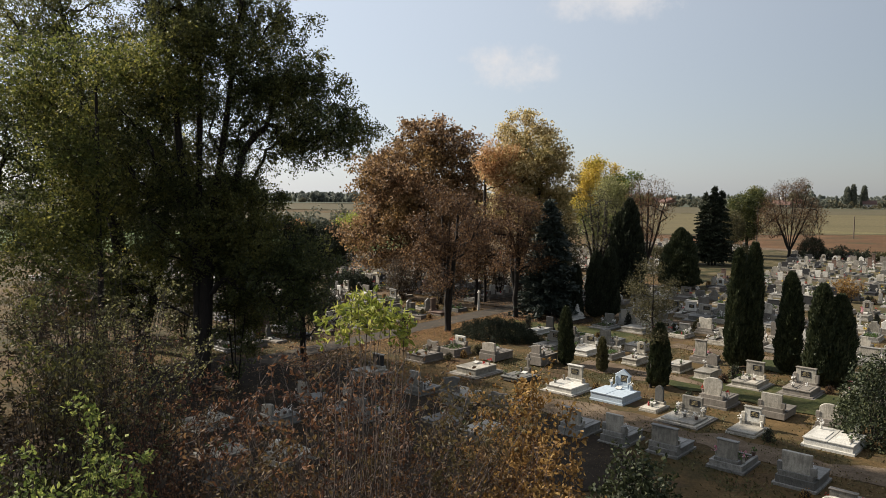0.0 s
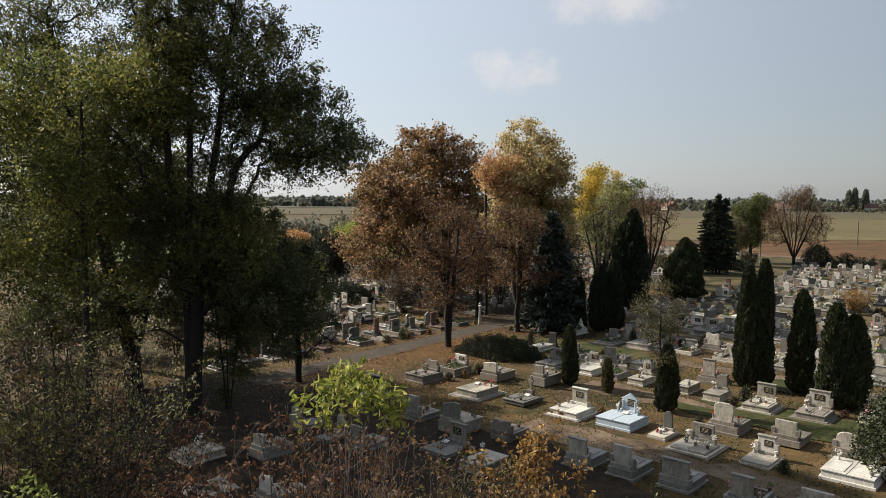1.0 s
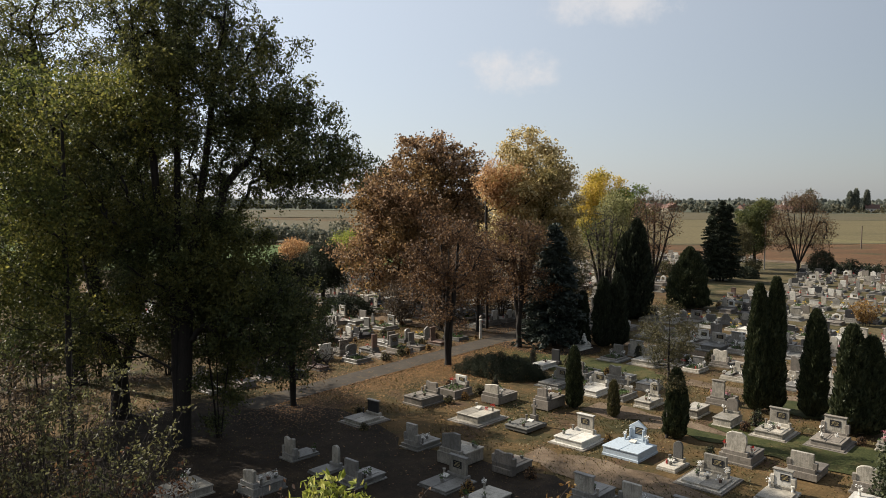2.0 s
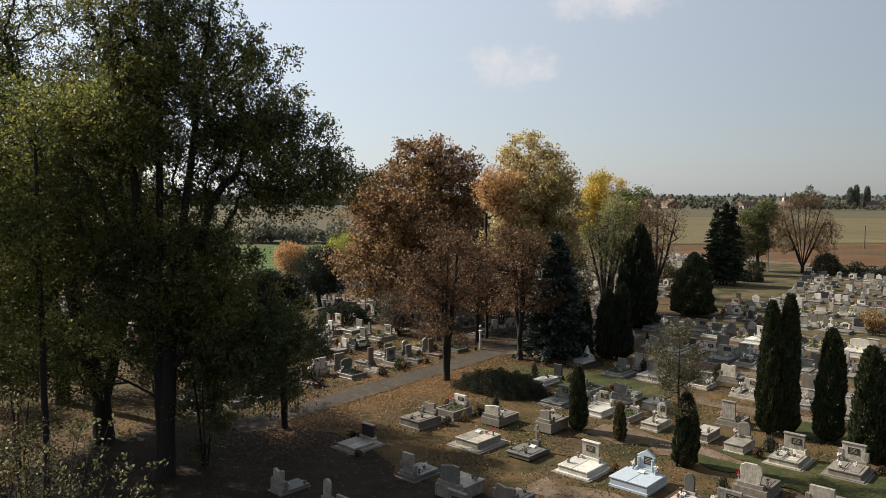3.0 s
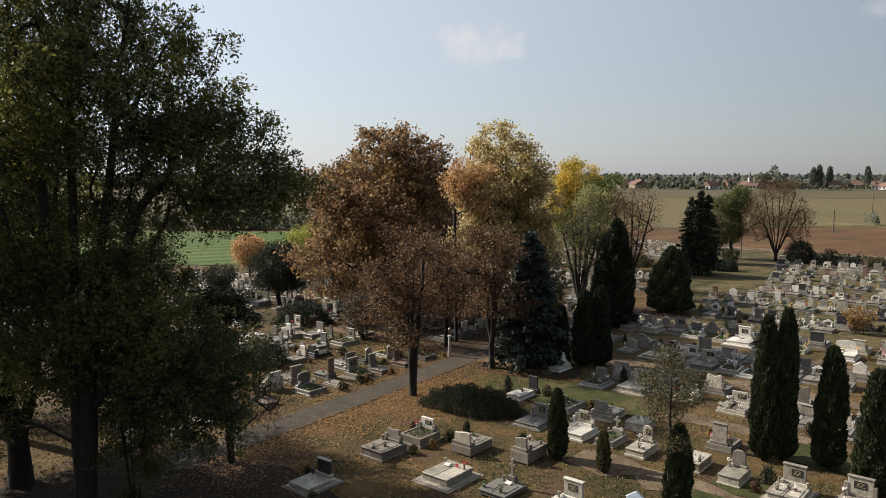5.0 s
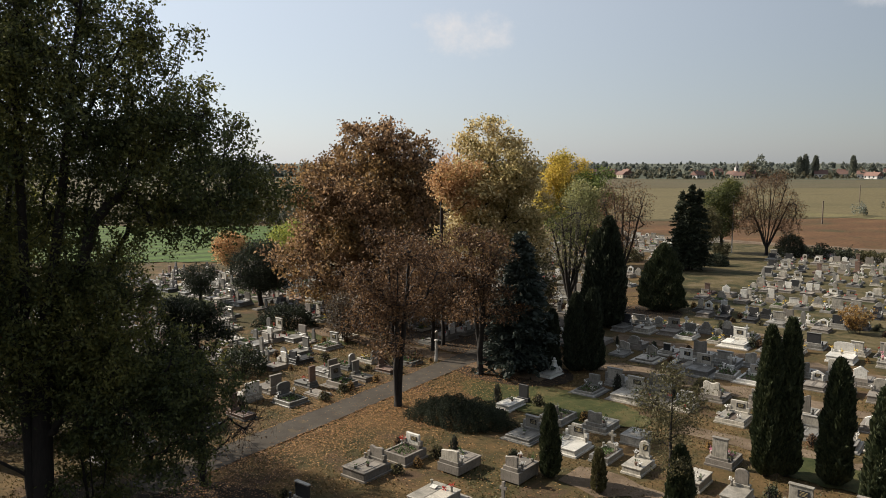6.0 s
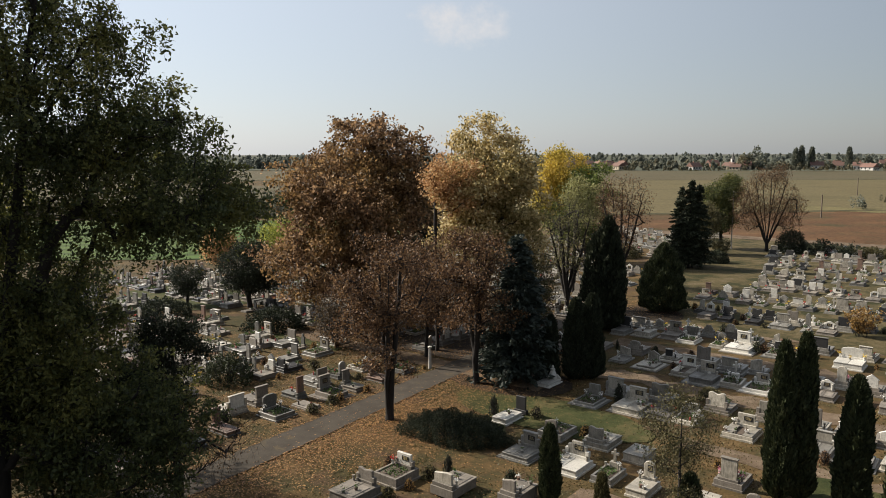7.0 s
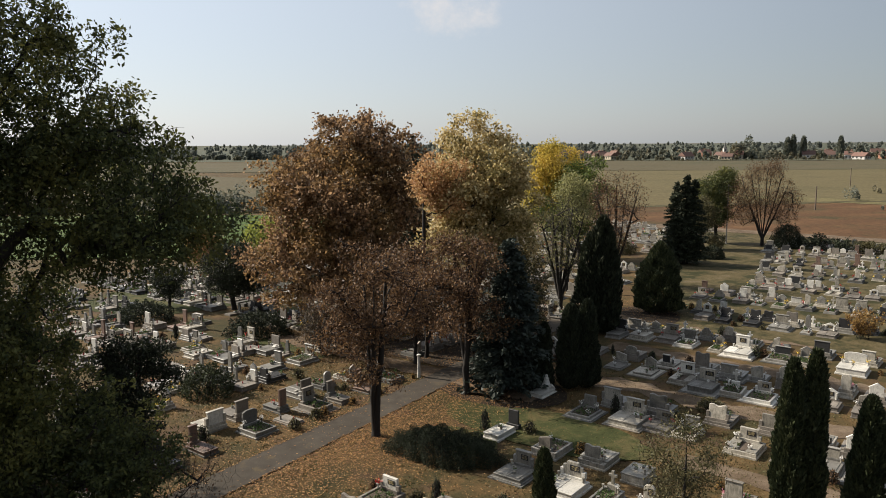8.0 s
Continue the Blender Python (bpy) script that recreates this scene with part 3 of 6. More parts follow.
def flat(name, corners, z, mat, label, ragged=0.0, seed=1, thick=0.0):
    """A level patch of ground with an uneven rim; each side is broken into short lengths."""
    rng = np.random.default_rng(seed)
    pts = []
    for (x0, y0), (x1, y1) in zip(corners, corners[1:] + corners[:1]):
        k = max(1, int(math.hypot(x1 - x0, y1 - y0) / max(0.35, ragged * 3))) if ragged else 1
        k = min(k, 160)
        for i in range(k):
            t = i / k
            side = math.hypot(x1 - x0, y1 - y0)
            o = float(np.clip(rng.normal() * ragged, -1.6 * ragged, 1.6 * ragged)) if i else 0.0
            pts.append((x0 + (x1 - x0) * t + o * (y1 - y0) / side, y0 + (y1 - y0) * t - o * (x1 - x0) / side))
    bm = bmesh.new()
    vs = [bm.verts.new((x, y, z)) for x, y in pts]
    face = bm.faces.new(vs)
    bmesh.ops.triangulate(bm, faces=[face])
    bmesh.ops.recalc_face_normals(bm, faces=bm.faces)
    for f in bm.faces:
        if f.normal.z < 0:
            f.normal_flip()
    return tagged(part(name, bm, mat, None, label), kind="structure", category="ground")


def ground():
    """One sheet to the horizon, finely cut and gently uneven under the cemetery."""
    xs = np.concatenate([[-4200, -1500, -500, -160], np.linspace(-60, 80, 113), [160, 500, 1500, 4200]])
    ys = np.concatenate([[-1500, -300, -60], np.linspace(-10, 130, 113), [260, 700, 1800, 4300]])
    gx, gy = np.meshgrid(xs, ys, indexing="ij")
    gz = 0.012 * np.sin(gx * 0.9 + 1.3 * np.sin(gy * 0.31)) * np.sin(gy * 0.77) - 0.020
    gz[(np.abs(gx) > 90) | (gy > 131) | (gy < -11)] = -0.08
    v = np.stack([gx, gy, gz], axis=-1).reshape(-1, 3)
    a, b = len(xs), len(ys)
    i, j = np.meshgrid(np.arange(a - 1), np.arange(b - 1), indexing="ij")
    f = np.stack([i * b + j, (i + 1) * b + j, (i + 1) * b + j + 1, i * b + j + 1], axis=-1).reshape(-1, 4)
    tagged(sheet_mesh("ground", v, f, GROUND, None, True), "dry autumn turf with ochre and green patches", "ground", kind="structure")


def strip(name, u0, v0, u1, v1, width, z, mat, label, ragged, seed):
    x0, y0 = at_uv(u0, v0)
    x1, y1 = at_uv(u1, v1)
    d = Vector((x1 - x0, y1 - y0)).normalized()
    n = Vector((d.y, -d.x)) * width / 2
    return flat(name, [(x0 + n.x, y0 + n.y), (x1 + n.x, y1 + n.y), (x1 - n.x, y1 - n.y), (x0 - n.x, y0 - n.y)], z, mat, label, ragged, seed)


ground()
strip("path", -4.2, -10.14, 40, -13.6, 2.1, 0.048, TAR, "narrow worn tarmac path between strips of dry grass", 0.05, 3)
strip("ground_cross_path", 21.3, -30, 21.3, -5.0, 1.9, 0.042, EARTH, "trodden earth path crossing under the trees", 0.12, 4)
for k, (row, v0, v1) in enumerate([(0.6, 5.5, 36), (9.0, 3.5, 40), (17.7, 5.0, 42), (26.5, -5, 44), (35.2, -7, 46), (44.2, -8, 48), (53, -8, 50)]):
    strip("ground_aisle", row, v0, row, v1, 2.0, 0.003 * k, EARTH, "trodden bare earth between the grave rows", 0.35, 20 + k)
for k, (u, v, a, b) in enumerate([(17.3, -2.6, 2.6, 6.4), (13.2, -5.2, 1.6, 2.4), (10.2, 15.6, 1.4, 6.0), (8.2, 15.0, 0.9, 6.5), (16.2, 13.0, 1.6, 3.2)]):
    x, y = at_uv(u, v)
    ring = []
    for i in range(14):
        t = 2 * math.pi * i / 14
        pu, pv = u + a * math.cos(t), v + b * math.sin(t)
        ring.append(at_uv(pu, pv))
    flat("ground_green", ring, 0.026 + 0.003 * k, GREEN_TURF, "greener shaded grass between graves", 0.16, 40 + k)
LAWN = land("worn_lawn", [(0.36, (0.025, 0.027, 0.011)), (0.46, (0.063, 0.052, 0.023)), (0.54, (0.095, 0.074, 0.036)), (0.64, (0.117, 0.092, 0.056))], 0.22, 0.9, 7.0, 0.8, second=(0.3, 0.52, 0.6, (0.033, 0.033, 0.013)))
flat("ground_lawn", [at_uv(44, -6), at_uv(118, -34), at_uv(116, 20), at_uv(100, 60), at_uv(40, 60)], 0.030, LAWN, "worn grey-green grass between distant rows", 0.4, 90)
for k, (u, v, a, b) in enumerate([(19.5, -26.0, 2.4, 4.0), (30.0, -32.0, 4.0, 5.0), (26.0, -50.0, 9.0, 8.0), (38.0, -42.0, 7.0, 8.0)]):
    flat("ground_green", [at_uv(u + a * math.cos(t), v + b * math.sin(t)) for t in np.linspace(0, 2 * math.pi, 16, endpoint=False)], 0.008 + 0.004 * k, GREEN_TURF, "ragged green grass among old graves", 0.3, 60 + k)
# leaf mould whose brown is darkened to stand for shade under the trees
SHADE_MOULD = land("shaded_leaf_mould", [(0.36, (0.018, 0.014, 0.010)), (0.50, (0.030, 0.022, 0.015)), (0.62, (0.050, 0.036, 0.022))], 0.3, 1.4, 13.0, 0.8)
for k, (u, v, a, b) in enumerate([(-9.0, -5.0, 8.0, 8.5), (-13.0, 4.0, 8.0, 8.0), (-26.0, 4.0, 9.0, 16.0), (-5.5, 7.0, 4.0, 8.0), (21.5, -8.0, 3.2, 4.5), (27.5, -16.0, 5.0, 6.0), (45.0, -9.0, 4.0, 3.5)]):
    flat("ground_mould", [at_uv(u + a * math.cos(t), v + b * math.sin(t)) for t in np.linspace(0, 2 * math.pi, 18, endpoint=False)], 0.024 + 0.002 * k, SHADE_MOULD, "leaf mould darkened in colour for the shade under trees", 0.3, 80 + k)
# fields beyond the fence, each a little above the last
flat("field_stubble", [at_uv(117, 30), at_uv(117, -60), at_uv(150, -62), at_uv(192, -18), at_uv(230, 60), at_uv(150, 60)], 0.05, STUBBLE, "brown stubble field", 0.5, 51)
flat("field_track", [at_uv(112, 40), at_uv(112, -60), at_uv(117, -60), at_uv(117, 40)], 0.07, EARTH, "pale dirt track along the cemetery edge", 0.3, 52)
flat("field_straw", [(46, 190), (112, 199), (330, 215), (700, 330), (480, 400), (215, 399), (98, 404), (20, 404), (0, 300), (20, 190)], 0.09, STRAW, "pale straw-coloured field", 0.4, 53)
flat("field_pasture", [(-500, 640), (-150, 420), (20, 408), (98, 408), (215, 403), (480, 404), (900, 420), (900, 640), (306, 566), (150, 606)], 0.12, HAY, "pale dry pasture before the village", 1.0, 54)
MEADOW = land("dull_meadow", [(0.36, (0.050, 0.058, 0.042)), (0.5, (0.074, 0.080, 0.056)), (0.62, (0.105, 0.100, 0.066))], 0.004, 0.03, 0.4, 0.2)
flat("field_meadow", [(-2600, 900), (-500, 660), (-150, 640), (150, 612), (306, 572), (900, 560), (3200, 600), (3600, 3900), (-3600, 3900)], 0.20, MEADOW, "dull green meadows about the far village", 1.5, 61)
flat("field_green", [(-90, 118), (-24, 118), (-12, 128), (0, 150), (-8, 178), (-34, 178), (-120, 182)], 0.06, SOWN, "bright green sown field with drill lines", 0.3, 55)
flat("field_brown", [(-400, 200), (-120, 186), (-30, 186), (0, 300), (-150, 415), (-500, 600)], 0.08, HAY, "fallow brown field behind a hedgerow", 0.6, 56)
RANK = land("rank_weeds", [(0.36, (0.036, 0.034, 0.016)), (0.5, (0.062, 0.054, 0.026)), (0.62, (0.095, 0.080, 0.040))], 0.05, 0.3, 2.0, 0.8)
flat("field_weeds", [(30, 186), (60, 188), (112, 196), (262, 206), (262, 211), (112, 200), (60, 192), (30, 190)], 0.11, RANK, "dark strip of rank weeds between two fields", 0.7, 58)
flat("field_weeds", [(-150, 420), (20, 403), (215, 398), (480, 400), (480, 405), (215, 403.5), (20, 409), (-150, 426)], 0.13, RANK, "dark strip of weeds at a far field edge", 0.8, 59)
strip("field_margin", 195, -60, 195, 60, 14, 0.10, REED, "strip of rough grass between fields", 0.5, 57)


def tufts():
    """Grass blades and fallen leaves over the near turf."""
    rng = np.random.default_rng(11)
    k = 90000
    u, v = rng.uniform(-12, 30, k), rng.uniform(-22, 22, k)
    keep = (np.abs(v + 11.1 + 0.078 * (u - 9)) > 0.96 + 0.12 * np.sin(u * 3.1)) & (np.sin(u * 1.3 + 2 * np.sin(v * 0.7)) + np.sin(v * 1.1) + rng.normal(size=k) * 0.8 > -0.3)
    u, v = u[keep], v[keep]
    x, y = ORIGIN[0] + u * UX + v * UY, ORIGIN[1] + u * UY - v * UX
    k = len(x)
    h = rng.uniform(0.0, 0.05, k)
    th = rng.uniform(0, 6.28, k)
    w = rng.uniform(0.02, 0.05, k)
    lean = rng.normal(size=(k, 2)) * 0.05
    base = np.stack([x, y, np.full(k, -0.02)], axis=1)
    s = np.stack([np.cos(th) * w, np.sin(th) * w, np.zeros(k)], axis=1)
    tip = base + np.concatenate([lean, (h + 0.05)[:, None]], axis=1)
    vv = np.stack([base - s, base + s, tip], axis=1).reshape(-1, 3)
    m = leaves("grass_blades", [(0.0, (0.06, 0.055, 0.02)), (0.45, (0.14, 0.10, 0.042)), (1.0, (0.23, 0.17, 0.075))], 0.2, [(0.0, (0.04, 0.05, 0.016)), (1.0, (0.11, 0.11, 0.04))], 0.13)
    tagged(sheet_mesh("grass", vv, np.arange(3 * k).reshape(-1, 3), m), "sparse dry grass tufts on the turf", "grass", kind="stuff")
    k = 52000
    centres = np.array([(-3.5, 50.0, 3.0), (2.5, 57.5, 3.5), (-7, 47, 3.0), (0.4, 54, 4.0), (5.7, 60.6, 4.0), (-7.8, 44, 4.0), (6.5, 66, 6.0), (1, 45, 9.0), (24, 84, 5.0), (-3, 72, 9.0), (-9, 60, 8.0), (-12, 68, 9.0), (0.5, 53, 3.5), (-2, 56, 4.0)])
    pick = rng.integers(0, len(centres), k)
    x, y = (centres[pick, i] + rng.normal(size=k) * centres[pick, 2] * 0.6 for i in (0, 1))
    pu, pv = (x - ORIGIN[0]) * UX + (y - ORIGIN[1]) * UY, (x - ORIGIN[0]) * UY - (y - ORIGIN[1]) * UX
    off = (np.abs(pv + 11.1 + 0.078 * (pu - 9)) > 0.98) | (rng.uniform(size=k) < 0.04)
    x, y = x[off], y[off]
    c = np.stack([x, y, rng.uniform(0.012, 0.04, len(x))], axis=1)
    vv, f = leaf_array(c, rng, 0.10, 0.07, 0.0)
    vv[:, 2] = np.abs(vv[:, 2] - 0.03) * 0.35 + 0.07
    m = leaves("fallen_leaf", [(0.0, (0.10, 0.05, 0.025)), (0.5, (0.24, 0.12, 0.045)), (1.0, (0.36, 0.21, 0.08))], 0.1)
    tagged(sheet_mesh("fallen_leaves", vv, f, m), "fallen brown leaves scattered under the trees", "leaves", kind="stuff")


tufts()

# ---- trees ----
LEAF_BIG = leaves("dark_green_leaf", [(0.0, (0.036, 0.047, 0.021)), (0.5, (0.066, 0.080, 0.030)), (1.0, (0.125, 0.138, 0.046))], 0.40, [(0.0, (0.075, 0.085, 0.026)), (1.0, (0.24, 0.22, 0.06))], 0.3)
LEAF_PINE = leaves("blackish_green_needle", [(0.0, (0.015, 0.020, 0.012)), (0.6, (0.030, 0.037, 0.020)), (1.0, (0.050, 0.057, 0.032))], 0.15, rough=0.8)
LEAF_OAK = leaves("rusty_oak_leaf", [(0.0, (0.058, 0.038, 0.022)), (0.5, (0.195, 0.116, 0.062)), (1.0, (0.45, 0.29, 0.16))], 0.42, [(0.0, (0.085, 0.058, 0.024)), (1.0, (0.36, 0.22, 0.08))], 0.25)
LEAF_GOLD = leaves("golden_leaf", [(0.0, (0.22, 0.16, 0.06)), (0.5, (0.54, 0.40, 0.17)), (1.0, (0.74, 0.66, 0.42))], 0.40, [(0.0, (0.14, 0.125, 0.045)), (0.6, (0.36, 0.30, 0.12)), (1.0, (0.66, 0.50, 0.24))], 0.25)
LEAF_ORANGE = leaves("orange_leaf", [(0.0, (0.20, 0.10, 0.04)), (0.5, (0.46, 0.255, 0.11)), (1.0, (0.62, 0.42, 0.22))], 0.4)
LEAF_YELLOW = leaves("yellow_leaf", [(0.0, (0.24, 0.18, 0.03)), (0.5, (0.52, 0.38, 0.06)), (1.0, (0.68, 0.50, 0.12))], 0.5, [(0.0, (0.16, 0.16, 0.03)), (1.0, (0.40, 0.36, 0.07))], 0.12)
LEAF_LIME = leaves("yellow_green_leaf", [(0.0, (0.12, 0.15, 0.025)), (0.5, (0.25, 0.28, 0.05)), (1.0, (0.42, 0.40, 0.10))], 0.4)
LEAF_FRESH = leaves("green_shrub_leaf", [(0.0, (0.05, 0.075, 0.018)), (0.5, (0.10, 0.135, 0.03)), (1.0, (0.20, 0.23, 0.05))], 0.35)
LEAF_RED = leaves("russet_leaf", [(0.0, (0.042, 0.024, 0.014)), (0.5, (0.115, 0.064, 0.033)), (1.0, (0.26, 0.155, 0.075))], 0.3)
LEAF_SHRUB = leaves("brown_shrub_leaf", [(0.0, (0.10, 0.055, 0.02)), (0.5, (0.25, 0.14, 0.045)), (1.0, (0.44, 0.28, 0.09))], 0.35)
LEAF_OLIVE = leaves("olive_leaf", [(0.0, (0.05, 0.05, 0.02)), (1.0, (0.13, 0.11, 0.05))], 0.25)
LEAF_BLUE = leaves("blue_green_needle", [(0.0, (0.018, 0.024, 0.019)), (1.0, (0.052, 0.066, 0.052))], 0.14)

# yellow-green leaf with sunlight put into its brighter tones
LEAF_SUNNY = leaves("sunlit_yellow_green_leaf", [(0.0, (0.055, 0.068, 0.018)), (0.5, (0.14, 0.145, 0.036)), (1.0, (0.30, 0.27, 0.07))], 0.5, [(0.0, (0.03, 0.045, 0.014)), (1.0, (0.12, 0.14, 0.036))], 0.3)

LEAF_RUSSET = leaves("russet_shrub_leaf", [(0.0, (0.035, 0.018, 0.012)), (0.5, (0.085, 0.040, 0.024)), (1.0, (0.23, 0.115, 0.055))], 0.34, [(0.0, (0.05, 0.045, 0.02)), (1.0, (0.15, 0.12, 0.05))], 0.4)
LEAF_SAGE = leaves("sparse_dull_green_leaf", [(0.0, (0.038, 0.036, 0.017)), (0.5, (0.095, 0.09, 0.038)), (1.0, (0.27, 0.26, 0.11))], 0.38)
LEAF_PALE = leaves("pale_yellow_green_leaf", [(0.0, (0.13, 0.125, 0.05)), (0.5, (0.26, 0.25, 0.10)), (1.0, (0.42, 0.41, 0.19))], 0.4)
LEAF_THICKET = leaves("brown_and_green_thicket_leaf", [(0.0, (0.026, 0.017, 0.011)), (0.6, (0.062, 0.040, 0.023)), (1.0, (0.15, 0.098, 0.046))], 0.35, [(0.0, (0.045, 0.05, 0.016)), (1.0, (0.20, 0.20, 0.055))], 0.5)
LEAF_SPRIG = leaves("pale_green_leaf", [(0.0, (0.07, 0.10, 0.025)), (0.5, (0.16, 0.20, 0.05)), (1.0, (0.36, 0.38, 0.11))], 0.4)
LEAF_BROWN = leaves("dull_brown_leaf", [(0.0, (0.025, 0.018, 0.013)), (0.5, (0.065, 0.045, 0.028)), (1.0, (0.14, 0.10, 0.055))], 0.25)

# the great trees beside the path
tree((-11.5, 36.8), 1, 23.5, 0.37,
     [(0.7, 1.0, 17.0, 4.5, 3.2, 4.8), (4.4, 2.2, 13.8, 3.8, 3.2, 2.8), (7.0, 1.9, 13.4, 1.8, 1.7, 1.3), (0.6, 1.0, 11.2, 3.2, 2.8, 1.8), (5.6, 1.9, 14.9, 2.3, 2.0, 1.7), (4.4, 1.6, 16.2, 2.2, 2.0, 1.6),
      (3.2, 1.0, 6.6, 3.2, 2.6, 2.4), (6.2, 2.0, 13.2, 2.4, 2.0, 1.6), (8.0, 1.9, 13.4, 1.4, 1.3, 1.0), (6.4, 1.9, 12.9, 2.0, 1.8, 1.2), (4.4, 1.8, 12.7, 2.0, 1.9, 1.2), (3.4, 0.6, 6.2, 2.8, 2.4, 2.2), (2.2, 0.4, 8.0, 2.9, 2.6, 1.8), (4.4, 1.2, 7.6, 1.9, 1.8, 1.5), (-1.4, -0.4, 8.4, 2.6, 2.4, 1.9), (1.2, 0.6, 9.8, 3.2, 2.8, 1.5), (0.4, 0.8, 9.0, 3.6, 2.6, 1.8), (2.2, 0.8, 9.2, 2.6, 2.2, 1.7), (0.2, 0.4, 7.2, 2.8, 2.4, 1.6), (-2.5, 0.2, 10.2, 2.8, 2.6, 1.7), (4.8, 0.6, 4.6, 1.7, 1.6, 1.4), (4.6, 0.4, 4.4, 1.9, 1.8, 1.5), (5.8, 0.9, 6.4, 1.6, 1.5, 1.3), (-3.4, 0.6, 12.0, 3.0, 3.0, 3.0), (-4.0, 0.0, 5.2, 2.6, 2.2, 2.0), (-0.6, 2.6, 6.2, 3.0, 2.4, 2.0),
      (-0.8, 1, 21.5, 3.8, 2.8, 3.0), (3.6, 1.8, 17.6, 2.6, 2.4, 2.2)],
     (34, 1400, 9200), 0.5, 20, 0.150, BARK, LEAF_BIG, "tall dark green tree with a thick trunk and open crown", 0.13, 0.14, sag=0.9, shell=0.75, clump=370, tuft=(0.18, 0.33),
     stems=((-1.8, -0.4), (0.2, 0.4), (2.0, 0.8)), fork=0.30, rise=0.75, loose=0.45)
tree((-16.2, 41.3), 2, 23.0, 0.42,
     [(-1.0, 0.0, 15.0, 4.6, 5.0, 5.0), (-4.0, 0.0, 18.0, 3.6, 3.6, 3.4), (2.0, 1.5, 9.5, 4.4, 4.2, 3.4), (-5.0, 2.0, 8.0, 5.0, 4.5, 3.5), (1.0, 0.5, 5.4, 3.4, 3.0, 2.4), (-3.0, 0, 5.0, 3.0, 3.0, 2.2), (0.4, -2.4, 5.0, 2.2, 1.8, 1.8), (-2.6, -2.6, 4.4, 2.2, 1.8, 1.8), (-3.0, -1.0, 21.6, 3.6, 3.4, 2.8), (-5.8, -1.5, 19.0, 3.2, 3.0, 3.2), (-7.6, 0, 14.5, 3.0, 3.0, 3.4)],
     (26, 640, 4800), 0.5, 20, 0.152, BARK, LEAF_BIG, "tall dark tree with two stems beside the path", 0.16, 0.16, stems=((-4.2, 0.4), (2.6, 0.8)), sag=0.8, shell=0.75, clump=130, tuft=(0.22, 0.38), fork=0.11, loose=0.45)
tree((-22.0, 48.0), 21, 19.5, 0.36,
     [(0, 0, 13.0, 5.6, 5.4, 5.8), (2.0, -2.0, 6.5, 4.6, 4.6, 3.0), (1.5, 2.5, 11.0, 4.0, 3.6, 3.6)],
     (22, 300, 1500), 0.55, 22, 0.24, BARK, LEAF_SUNNY, "tall yellow-green tree, leaf colour brightened as sunlit, by old graves", 0.36, 0.18, sag=0.4, shell=0.75, clump=34)
tree((-15.0, 34.0), 22, 17.0, 0.13,
     [(0, 0, 13.5, 3.6, 3.4, 4.6), (-1.0, 0, 8.0, 3.4, 3.2, 3.2)],
     (18, 260, 1000), 0.55, 21, 0.17, BARK, LEAF_SUNNY, "slender yellow-green tree among dark ones", 0.32, 0.2, sag=0.4, shell=0.75, clump=24)
# added mostly beyond the left edge of view so its shadow darkens the ground
tree((-25.0, 34.5), 91, 19.0, 0.36,
     [(0, 0, 12.5, 5.6, 5.6, 5.5), (0, 0, 6.5, 5.0, 5.0, 3.0)],
     (22, 260, 1100), 0.55, 24, 0.2, BARK, LEAF_BIG, "dark green tree mostly out of view, added for its shade", 0.36, 0.16, sag=0.4, shell=0.7, clump=40)
# stands outside the view; added to throw shade over the near shrubs
tree((-18.3, 21.8), 92, 18.0, 0.36,
     [(0, 0, 12.0, 4.6, 4.6, 5.0), (0, 0, 6.5, 4.2, 4.2, 3.0)],
     (22, 220, 900), 0.55, 24, 0.22, BARK, LEAF_BIG, "unseen dark green tree added to shade a thicket", 0.36, 0.16, sag=0.4, shell=0.7, clump=36)
for k, (x, y, h, r) in enumerate([(-10.1, 38.2, 8.0, 1.9), (-18.2, 37.6, 8.4, 2.6)]):
    tree((x, y), 93 + k, h, 0.05, [(0, 0, h * 0.72, r, r * 0.9, h * 0.22), (0.2, 0, h * 0.46, r, r * 0.9, h * 0.2), (0.3, 0, h * 0.22, r * 0.8, r * 0.8, h * 0.14)],
         (22, 180, 800), 0.5, 14, 0.15, BARK, LEAF_BIG, "young dark green thicket tree under the great ones", 0.24, 0.1, sag=0.6, shell=0.7, clump=26, tuft=(0.26, 0.42), stems=((-0.8, 0.2), (0.1, -0.3), (0.7, 0.4)))
tree((-7.8, 43.7), 3, 8.6, 0.16,
     [(-0.3, 0.2, 7.2, 1.5, 1.5, 1.1), (0.3, 0, 5.7, 1.0, 1.1, 0.9), (-1.1, 0, 5.8, 1.5, 1.5, 1.1), (-1.0, 0, 4.0, 1.4, 1.5, 1.0)],
     (22, 260, 900), 0.4, 20, 0.15, BARK, LEAF_PINE, "small dark evergreen tree with bare drooping lower twigs", 0.2, 0.12, sag=0.5, clump=40, tuft=(0.24, 0.40), shell=0.7)
tree((-7.75, 43.65), 23, 6.4, 0.09,
     [(1.4, -0.2, 3.4, 2.2, 2.0, 1.3), (0.4, 0.2, 2.4, 2.4, 2.2, 0.9)],
     (26, 160, 520), 0.4, 1, 0.12, BARK, LEAF_RED, "bare twiggy undergrowth about a dark evergreen", 0.2, 0.2, sag=0.5, name="shrub", category="shrub")
